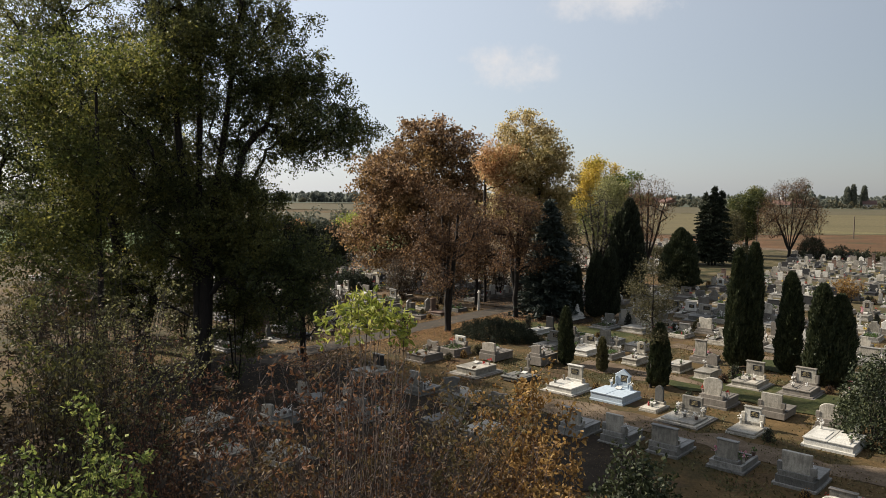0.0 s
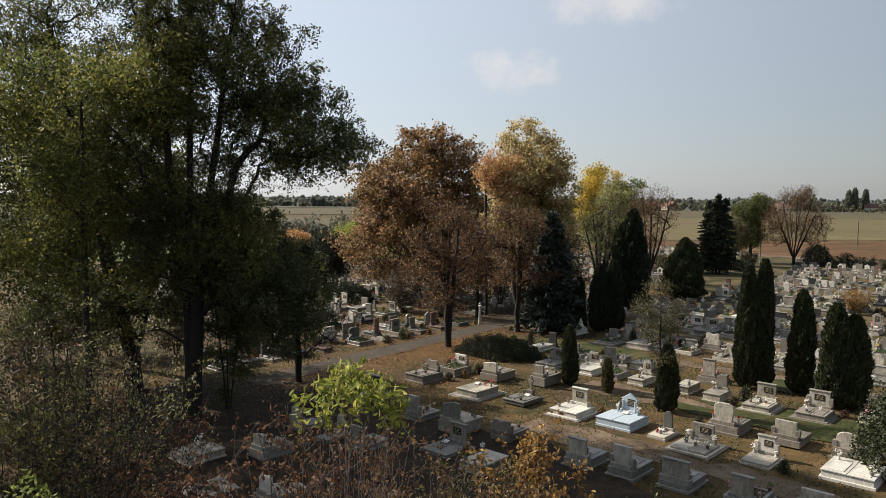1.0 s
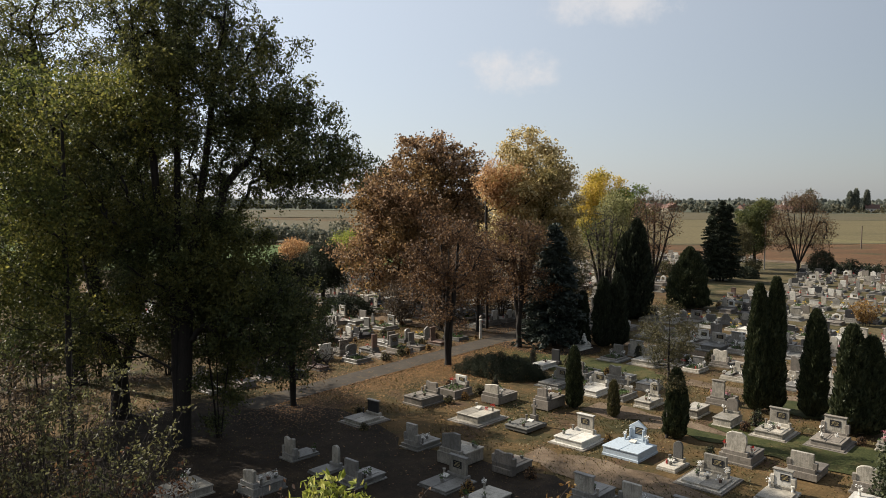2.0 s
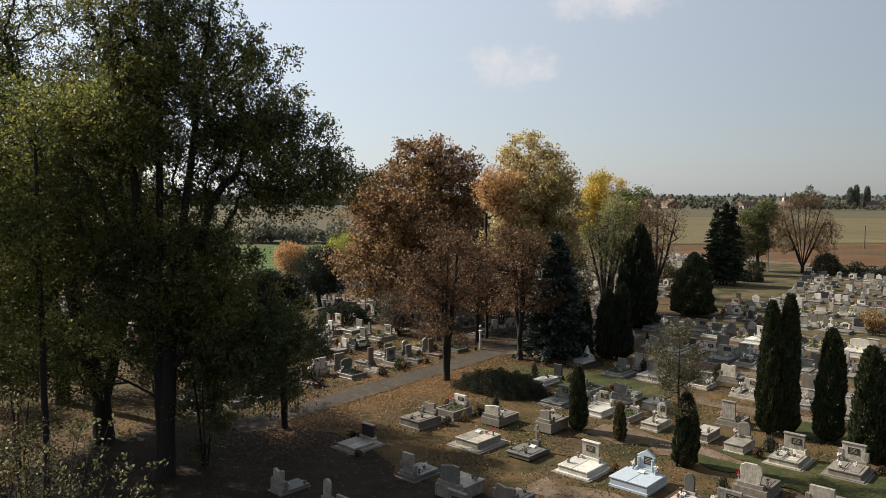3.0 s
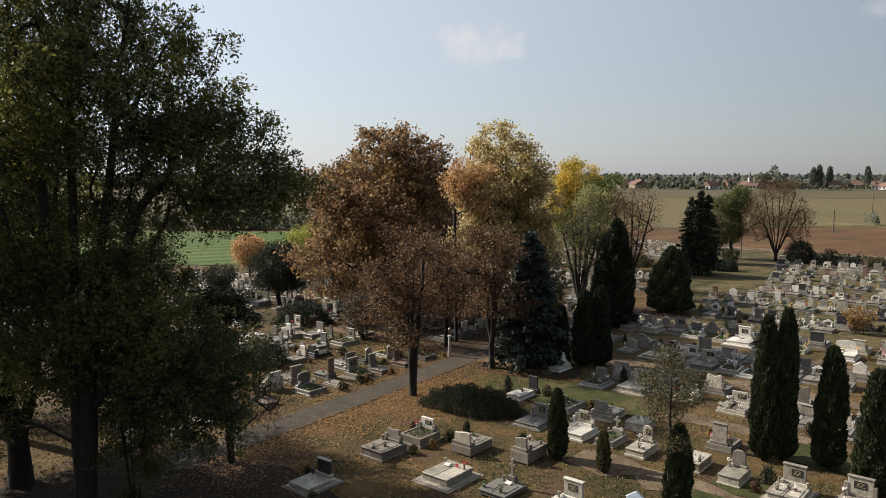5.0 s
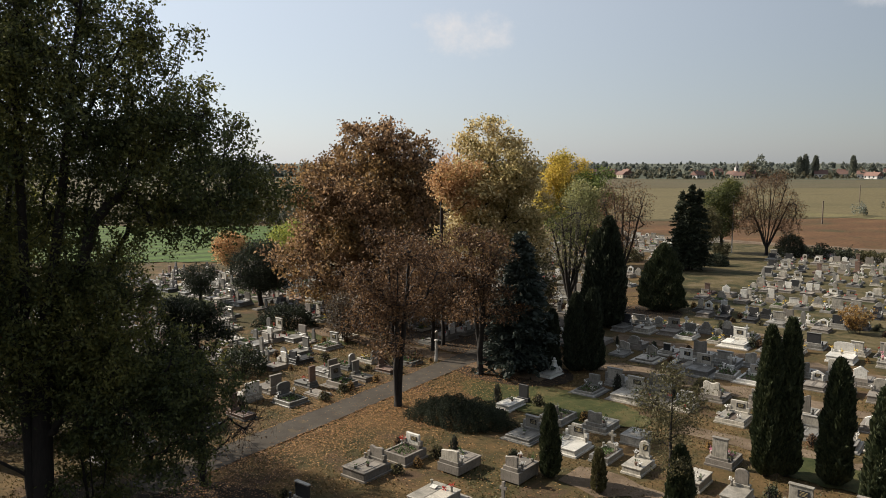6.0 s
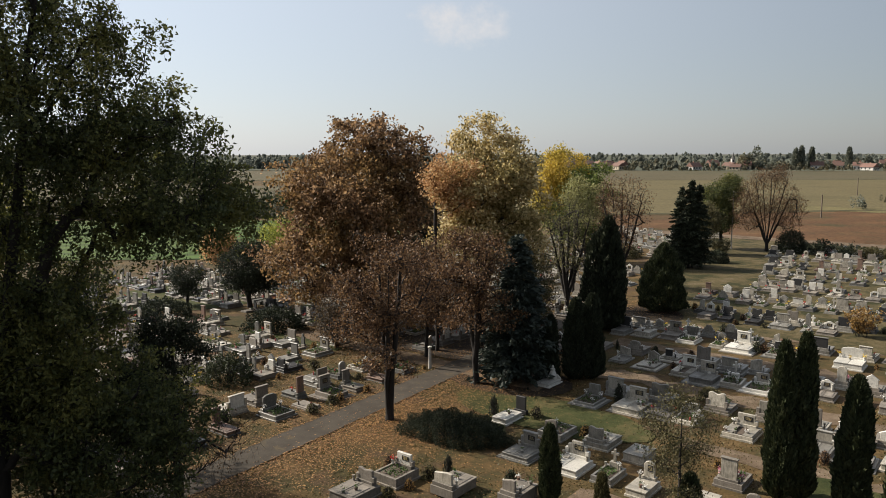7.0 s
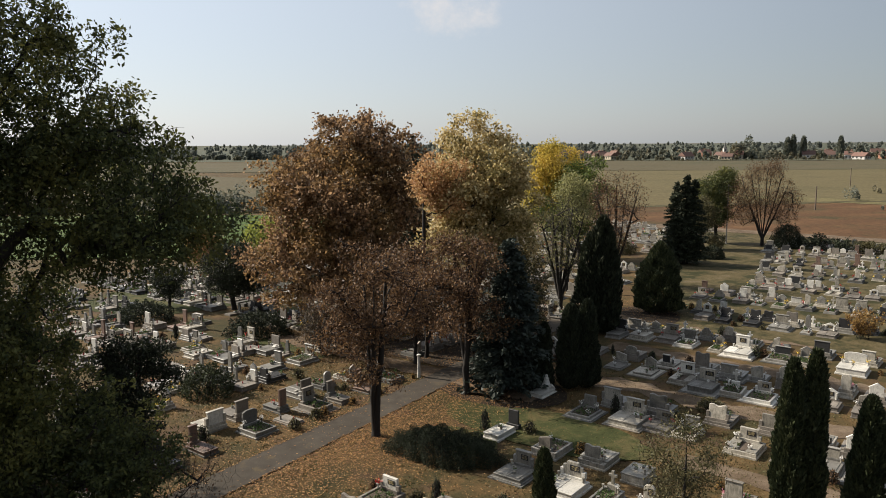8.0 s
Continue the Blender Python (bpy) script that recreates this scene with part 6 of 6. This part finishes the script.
# the rest of the rows: patterns repeated with chance shifts
PATTERNS = [
    grave("slab", 1.7, 2.1, 0.42, 1.1, 0.85, "light", "flat", None, True, 2, "white", 101, 0.14),
    grave("slab", 1.6, 2.1, 0.36, 1.1, 0.72, "warm", "flat", "light", True, 2, "red", 102, 0.14),
    grave("box", 1.3, 2.0, 0.55, 0.9, 0.85, "warm", "arch", "light", False, 1, "white", 103, 0.06),
    grave("bed", 1.5, 2.0, 0.32, 0.9, 0.80, "grey", "shoulder", "light", False, 1, "yellow", 104, 0.1),
    grave("slab", 1.6, 2.1, 0.40, 1.1, 0.85, "grey", "flat", "black", False, 2, "white", 105, 0.12),
    grave("slab", 1.9, 2.1, 0.34, 1.3, 0.6, "grey", "low", "light", False, 2, "white", 106, 0.2),
    grave("slab", 1.0, 2.0, 0.42, 0.7, 1.00, "light", "flare", None, True, 1, "pink", 107, 0.08),
    grave("bed", 1.6, 2.0, 0.35, 0.6, 0.80, "light", "cross", "white", False, 1, "white", 108, 0.1),
    grave("slab", 1.6, 2.1, 0.45, 1.1, 1.00, "light", "wave", "warm", False, 1, "", 109, 0.1),
    grave("split", 1.8, 2.1, 0.32, 1.1, 0.75, "light", "flat", "white", True, 1, "red", 110, 0.1),
    grave("slab", 1.5, 2.0, 0.45, 0.9, 0.9, "warm", "gable", "white", True, 0, "", 111, 0.1),
    grave("plate", 1.4, 1.9, 0.25, 1.0, 0.8, "grey", "slope", "light", False, 1, "white", 112, 0.1),
]
OLD = [
    grave("slab", 1.2, 1.9, 0.32, 0.8, 0.85, "warm", "flat", "grey", False, 1, "", 121, 0.06),
    grave("bed", 1.4, 1.9, 0.30, 0.7, 0.90, "dark", "arch", "grey", False, 0, "", 122, 0.06),
    grave("slab", 1.5, 2.0, 0.38, 1.0, 0.7, "grey", "low", "warm", False, 1, "white", 123, 0.08),
    grave("plate", 1.1, 1.8, 0.22, 0.5, 1.1, "warm", "shoulder", "dark", False, 0, "", 124, 0.06),
    grave("bed", 1.2, 1.9, 0.28, 0.5, 0.8, "grey", "cross", "light", False, 1, "white", 125, 0.06),
    grave("slab", 1.6, 2.0, 0.40, 1.1, 0.75, "light", "flat", "light", True, 1, "red", 126, 0.08),
    grave("box", 1.5, 2.0, 0.42, 0.8, 0.95, "warm", "flat", "white", False, 1, "white", 127, 0.05),
    grave("split", 1.7, 2.0, 0.30, 0.55, 1.05, "dark", "slope", "light", False, 2, "red", 128, 0.06),
    grave("slab", 1.1, 1.9, 0.35, 0.6, 1.15, "rust", "flat", "rust", False, 1, "", 129, 0.06),
    grave("bed", 1.3, 1.9, 0.30, 0.8, 0.85, "light", "gable", "grey", False, 2, "yellow", 130, 0.06),
    grave("plate", 0.8, 1.6, 0.22, 0.45, 1.2, "grey", "arch", "grey", False, 1, "white", 131, 0.05),
    grave("slab", 1.2, 1.9, 0.38, 0.9, 0.8, "black", "wave", "black", False, 2, "white", 132, 0.1),
]
used = set()
FAR = []


def place_pattern(bank, u, v, side, rng):
    near = 1.4 if u < 38 and v > -18 else 1.15
    if any(abs(u - a) < (1.75 if v > -18 else 1.4) and abs(v - b) < near for a, b in SPOTS):
        return
    k = int(rng.integers(len(bank)))
    if rng.uniform() < 0.04:
        return
    x, y = at_uv(u, v)
    m = pose(x, y, 0, 0, 0, FACING[side] + rng.normal() * 1.6) @ Matrix.Diagonal((rng.uniform(0.68, 0.90), rng.uniform(0.70, 0.90), rng.uniform(0.64, 1.0), 1))
    SPOTS.append((u, v))
    if u > 43 or v < -34:
        FAR.append((bank[k], m))
        return
    key = bank[k].name
    if key not in used:
        used.add(key)
        bank[k].matrix_basis = m
        return
    c = copy_thing(bank[k], m)
    c.matrix_basis = m


def clear_of(x, y):
    for tx, ty, r in ((18.2, 44, 1.9), (19.9, 43.1, 1.7), (20.8, 40.2, 2.2), (7.6, 44.2, 1.2), (12.7, 61.3, 2.2), (10.6, 61.3, 1.6), (24.8, 82, 3.0), (16.6, 74.5, 2.0), (11.4, 39.3, 1.7),
                      (3.9, 51.5, 3.8), (18.6, 31, 2.6), (36.6, 107.8, 2.4), (42, 112, 2.0), (37.5, 71.5, 1.7), (-10.1, 76.2, 2.9), (-21, 81.5, 2.9), (-14.2, 85.5, 1.6), (-10.3, 61.5, 2.2),
                      (8.5, 61, 2.0), (6.5, 69.8, 1.4), (4.0, 69.0, 1.2), (-3.5, 80, 1.6), (19.5, 57, 1.3), (9.4, 42.6, 1.2), (16.2, 84, 1.2), (-7.8, 43.7, 1.2)):
        if (x - tx) ** 2 + (y - ty) ** 2 < r * r:
            return False
    return True


rng = np.random.default_rng(77)
for row in range(-1, 12):
    head = 4.7 + 8.85 * row
    for off, side in ((-1.4, "+"), (1.4, "-")):
        u = head + off
        start = 12.0 if row < 2 else -5.0 if row < 4 else -14.0
        gap = 1.0 if row < 4 else 1.12
        v = start + rng.uniform(0, 1)
        while v < 60:
            x, y = at_uv(u, v)
            inside = x < 2.0 + 0.66 * y and y > 22
            south = row < 0 and v < 20
            if inside and not south and clear_of(x, y) and not (row >= 7 and v < -3.0 - 0.18 * (head - 49)) and v > (-9.5 if row < 7 else -15):
                place_pattern(PATTERNS + OLD[4:] if row > 3 else PATTERNS, u + rng.normal() * (0.16 if row < 3 else 0.3), v, side, rng)
            v += rng.uniform(1.5, 1.85) if row < 4 else rng.uniform(1.3, 2.1) * gap
# beyond the crossing, behind the trees
for row in range(2, 13):
    head = 4.7 + 8.85 * row
    for off, side in ((-1.4, "+"), (1.4, "-")):
        v = -46.0 + rng.uniform(0, 1)
        while v < (-6.5 if row < 5 else -15.0 if row < 8 else -24.0):
            x, y = at_uv(head + off, v)
            if row >= 3 and abs(v + 13.2) > 2.2 and (v > -20 or row >= 5) and clear_of(x, y):
                place_pattern(PATTERNS, head + off, v, side, rng)
            v += rng.uniform(2.4, 3.3)
for k in range(21):
    u0 = 2.6 + 3.1 * k
    v = -20.8 - rng.uniform(0, 1.0)
    while v > -66:
        x, y = at_uv(u0, v)
        open_field = x < 6 and y > 112
        if x > -0.62 * y + 2 and y > 44 and y < 122 and abs(u0 - 21.3) > 1.5 and not open_field and clear_of(x, y) and not (u0 > 40 and v > -46):
            place_pattern(OLD, u0 + rng.normal() * 0.2, v, "+", rng)
            if rng.uniform() < 0.4:
                place_pattern(OLD, u0 + 2.0, v + rng.normal() * 0.2, "-", rng)
        v -= rng.uniform(1.25, 1.7)
for row in range(0, 1):
    head = -15.8 - 7.6 * row
    for off, side in ((1.35, "L"), (-1.35, "M")):
        u = -4.0 - 2 * row + rng.uniform(0, 1)
        while u < 44 - row * 2:
            x, y = at_uv(u, head + off)
            if x > -0.62 * y + 4 and clear_of(x, y) and abs(u - 21.3) > 2.2 and y > 44:
                place_pattern(OLD, u, head + off + rng.normal() * 0.15, side, rng)
            u += rng.uniform(1.75, 2.5)


def far_graves():
    """The graves too far off to tell apart one by one, as one mesh."""
    mats, vs, loops, sizes, ids, off = [], [], [], [], [], 0
    for thing, m in FAR:
        for o in thing.children_recursive:
            me = o.data
            co = np.empty(len(me.vertices) * 3, dtype=np.float64)
            me.vertices.foreach_get("co", co)
            local = Matrix.Translation(o.location)
            w = np.array(m @ local)
            vs.append(co.reshape(-1, 3) @ w[:3, :3].T + w[:3, 3])
            li = np.empty(len(me.loops), dtype=np.int32)
            me.loops.foreach_get("vertex_index", li)
            loops.append(li + off)
            off += len(me.vertices)
            lt = np.empty(len(me.polygons), dtype=np.int32)
            me.polygons.foreach_get("loop_total", lt)
            sizes.append(lt)
            mat = me.materials[0]
            if mat not in mats:
                mats.append(mat)
            ids.append(np.full(len(me.polygons), mats.index(mat), dtype=np.int32))
    vs, loops, sizes, ids = (np.concatenate(a) for a in (vs, loops, sizes, ids))
    me = bpy.data.meshes.new("far_graves")
    me.vertices.add(len(vs))
    me.vertices.foreach_set("co", vs.astype(np.float32).ravel())
    me.loops.add(len(loops))
    me.loops.foreach_set("vertex_index", loops)
    me.polygons.add(len(sizes))
    me.polygons.foreach_set("loop_start", np.concatenate([[0], np.cumsum(sizes)[:-1]]).astype(np.int32))
    for mat in mats:
        me.materials.append(mat)
    me.polygons.foreach_set("material_index", ids)
    me.update(calc_edges=True)
    me.shade_flat()
    tagged(new("far_graves", me), "distant crowded rows of pale graves", "graves", kind="stuff")


far_graves()
for thing in PATTERNS + OLD:
    if thing.name not in used:
        for o in (*thing.children_recursive, thing):
            bpy.data.objects.remove(o)


# small plants set between the graves
SPRIGS = [("low_shrub", LEAF_CYP, (0.30, 0.28, 0.62), "clipped dark green shrub beside a grave", 420, 0.07), ("low_shrub", LEAF_OLIVE, (0.34, 0.30, 0.50), "dull brown-green plant beside a grave", 360, 0.08),
          ("low_shrub", LEAF_RED, (0.28, 0.26, 0.55), "withered russet plant beside a grave", 320, 0.08), ("low_shrub", LEAF_PINE, (0.22, 0.20, 0.95), "slim dwarf conifer beside a grave", 420, 0.07),
          ("low_shrub", LEAF_SHRUB, (0.26, 0.24, 0.48), "yellowing plant beside a grave", 320, 0.07)]
rng = np.random.default_rng(31)
spots = [s for s in SPOTS if -6 < s[0] < 58 and s[1] > -48]
bank = []
for k in range(260):
    u, v = spots[int(rng.integers(len(spots)))]
    u, v = u + rng.uniform(-1.2, 1.4), v + rng.choice([-1.12, 1.12])
    x, y = at_uv(u, v)
    if abs(v + 11.1 + 0.078 * (u - 9)) < 1.6 or any(abs(u - a) < 1.25 and abs(v - b) < 1.0 for a, b in SPOTS):
        continue
    kind = k % 5
    if k < 5 or len(bank) < 5:
        name, mat, radii, words, count, size = SPRIGS[len(bank) % 5]
        bank.append(bush((x, y), 300 + k, radii, count, mat, words, size, "low_shrub", 0.0, "shrub"))
        continue
    copy_thing(bank[kind], pose(x, y, 0, 0, 0, rng.uniform(0, 360)) @ Matrix.Scale(rng.uniform(0.7, 1.35), 4))


# ---- posts, poles, village ----
def post(x, y, height, r, mat, label, name="post", arm=False, cap=True):
    top = tagged(new(name), label, "post")
    top.location = (x, y, 0)
    part("shaft", lathe([(r * 1.15, -0.2), (r, 0.3), (r * 0.75, height)], sides=8), mat, top)
    if cap:
        part("cap", lathe([(r * 1.3, 0), (r * 1.3, 0.06), (0.01, 0.12)], z=height - 0.01, sides=8), mat, top)
    if arm:
        part("arm", boxed(-0.04, 1.1, -0.04, 0.04, height - 0.25, height - 0.17), mat, top)
        part("lamp_head", boxed(0.6, 1.25, -0.12, 0.12, height - 0.35, height - 0.23, 0.03), STONES["grey"], top)
    return top


post(2.8, 64.05, 1.5, 0.11, STONES["white"], "white stone post at the path crossing", cap=True)
post(49.7, 125.8, 8.8, 0.10, plain("pole_concrete", (0.36, 0.34, 0.31), 0.85), "pale concrete lamp post with a side arm", "lamp_post", True)
WOODPOLE = plain("old_timber", (0.13, 0.10, 0.075), 0.9)
for x, y, h in ((92, 178, 5.2), (150, 262, 6.0), (320, 500, 20.0), (66, 170, 7.0)):
    post(x, y, h, 0.16 if h < 10 else 0.4, WOODPOLE, "weathered timber pole in the fields", "utility_pole", False)

ROOF = stone("red_roof_tile", (0.18, 0.088, 0.064), (0.12, 0.06, 0.046), 0.8, 0.35, 6.0, 0.3, 0.3)
WALLS = [plain("plaster_" + n, c, 0.85, 0, 2.0, 0.12) for n, c in (("white", (0.46, 0.44, 0.41)), ("cream", (0.36, 0.31, 0.23)), ("brick", (0.34, 0.17, 0.11)))]
DARKGLASS = plain("dark_window", (0.03, 0.035, 0.04), 0.15)


def house(x, y, turn, w, l, h, roof_h, wall, label):
    top = tagged(new("house"), label, "house", "village houses beyond the fields")
    top.matrix_basis = pose(x, y, 0, 0, 0, turn)
    part("wall", boxed(-w / 2, w / 2, -l / 2, l / 2, -0.3, h, 0.02), wall, top)
    r = part("roof", prism([(-w / 2 - 0.5, 0), (w / 2 + 0.5, 0), (0, roof_h)], -l / 2 - 0.4, l / 2 + 0.4, 0.02), ROOF, top)
    r.location = (0, 0, h)
    part("chimney", boxed(0.6, 1.2, -0.4, 0.4, h + roof_h * 0.4, h + roof_h + 0.8, 0.02), WALLS[2], top)
    for k in (-0.3, 0.02, 0.32):
        part("window", boxed(l * 0 - w / 2 - 0.03, -w / 2 + 0.05, l * k, l * k + 1.3, 1.0, 2.4, 0.02), DARKGLASS, top)
        part("window", boxed(w * k, w * k + 1.2, -l / 2 - 0.03, -l / 2 + 0.05, 1.0, 2.4, 0.02), DARKGLASS, top)


rng = np.random.default_rng(5)
for k in range(64):
    t = rng.uniform()
    x = 150 + 600 * t + rng.normal() * 10
    y = 622 - 98 * t + rng.uniform(0, 1) ** 1.6 * 160
    wall = WALLS[int(rng.choice([0, 1, 1, 2]))]
    house(x, y, rng.choice([25, 115, 70]) + rng.normal() * 9, rng.uniform(6, 8.5), rng.uniform(8, 12), rng.uniform(2.6, 3.8), rng.uniform(2.4, 3.6), wall, "village house with a red tiled roof")


def tower(x, y):
    top = tagged(new("tower"), "white church tower with a dark spire in the village", "tower")
    top.location = (x, y, 0)
    part("wall", boxed(-1.4, 1.4, -1.4, 1.4, 0, 9, 0.05), WALLS[0], top)
    part("spire", lathe([(1.8, 9), (1.1, 10.4), (0.2, 14), (0.05, 14.6)], sides=8), STONES["dark"], top)
    part("window", boxed(-0.4, 0.4, -1.46, -1.35, 6.4, 8.2, 0.02), DARKGLASS, top)


tower(267, 640)


def woods(name, spans, seed, mat, label, size=1.5):
    """Far belts of trees, too many to count: (x0, y0, x1, y1, depth, height, trees)."""
    rng = np.random.default_rng(seed)
    cs = []
    for x0, y0, x1, y1, depth, height, count in spans:
        for i in range(count):
            t = rng.uniform()
            h = height * rng.choice([0.45, 0.6, 0.75, 0.9, 1.0, 1.25], p=[0.2, 0.25, 0.25, 0.15, 0.1, 0.05])
            w = h * rng.uniform(0.3, 0.62)
            x, y = x0 + (x1 - x0) * t, y0 + (y1 - y0) * t + rng.uniform(0, depth)
            k = int(40 + 10 * h)
            d = rng.normal(size=(k, 3))
            d /= np.linalg.norm(d, axis=1, keepdims=True)
            lump = 1 + 0.25 * np.sin(4 * d[:, 0] + i) * np.sin(5 * d[:, 2] + 2 * i)
            c = d * (rng.uniform(0.2, 1, size=k) ** 0.35 * lump)[:, None] * np.array([w * 0.6, w * 0.6, h * 0.46]) + np.array([x, y, h * 0.52])
            cs.append(c[c[:, 2] > 0])
    v, f = leaf_array(np.concatenate(cs), rng, size, size * 0.75, 0.0)
    tagged(sheet_mesh(name, v, f, mat), label, "woods", kind="stuff")


# leaf greens lightened and greyed: some distance haze is in the colour
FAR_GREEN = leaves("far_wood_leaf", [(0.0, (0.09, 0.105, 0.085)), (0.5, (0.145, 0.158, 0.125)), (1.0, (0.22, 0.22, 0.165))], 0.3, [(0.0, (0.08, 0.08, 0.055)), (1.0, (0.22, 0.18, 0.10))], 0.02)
# paler grey-green still, with the haze of the horizon painted into the leaves
FAR_HAZED = leaves("hazed_wood_leaf", [(0.0, (0.13, 0.145, 0.125)), (0.5, (0.175, 0.188, 0.160)), (1.0, (0.23, 0.235, 0.195))], 0.3)
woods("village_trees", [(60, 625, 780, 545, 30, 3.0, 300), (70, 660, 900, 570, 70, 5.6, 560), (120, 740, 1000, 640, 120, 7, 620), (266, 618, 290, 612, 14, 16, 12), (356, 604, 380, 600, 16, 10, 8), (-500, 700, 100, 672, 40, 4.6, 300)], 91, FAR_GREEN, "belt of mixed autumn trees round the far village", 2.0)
woods("far_woods", [(-760, 720, 60, 690, 60, 7, 420), (-900, 860, 200, 800, 120, 8.5, 260), (-1100, 1080, 1300, 980, 160, 9, 420), (-1500, 1450, 1700, 1350, 250, 10, 460), (-2200, 2200, 2600, 2100, 400, 12, 420)], 94, FAR_HAZED, "distant woods along the flat horizon", 4.0)
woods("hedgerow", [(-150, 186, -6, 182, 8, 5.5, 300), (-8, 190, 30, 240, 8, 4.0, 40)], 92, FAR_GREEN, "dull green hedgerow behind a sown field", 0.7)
WEED = leaves("dry_weed", [(0.0, (0.055, 0.050, 0.025)), (0.5, (0.11, 0.09, 0.045)), (1.0, (0.18, 0.145, 0.075))], 0.25)
woods("field_weeds", [(150, 596, 700, 560, 8, 1.6, 260)], 93, WEED, "low dry weeds along the field edges", 0.4)
woods("field_bushes", [(104, 172, 110, 176, 3, 2.6, 3), (114, 201, 119, 204, 3, 4.2, 6), (136, 224, 140, 226, 4, 3.0, 3)], 95, FAR_GREEN, "dull green bushes standing at the field edge", 0.4)
for k, (x, y, h) in enumerate([(324, 647, 17), (329, 647, 19), (338, 647, 18), (370, 646, 18)]):
    column_tree((x, y), 140 + k, h, 2.4, 1500, FAR_GREEN, "tall dark poplar in the far village", size=1.5, name="poplar", category="poplar")
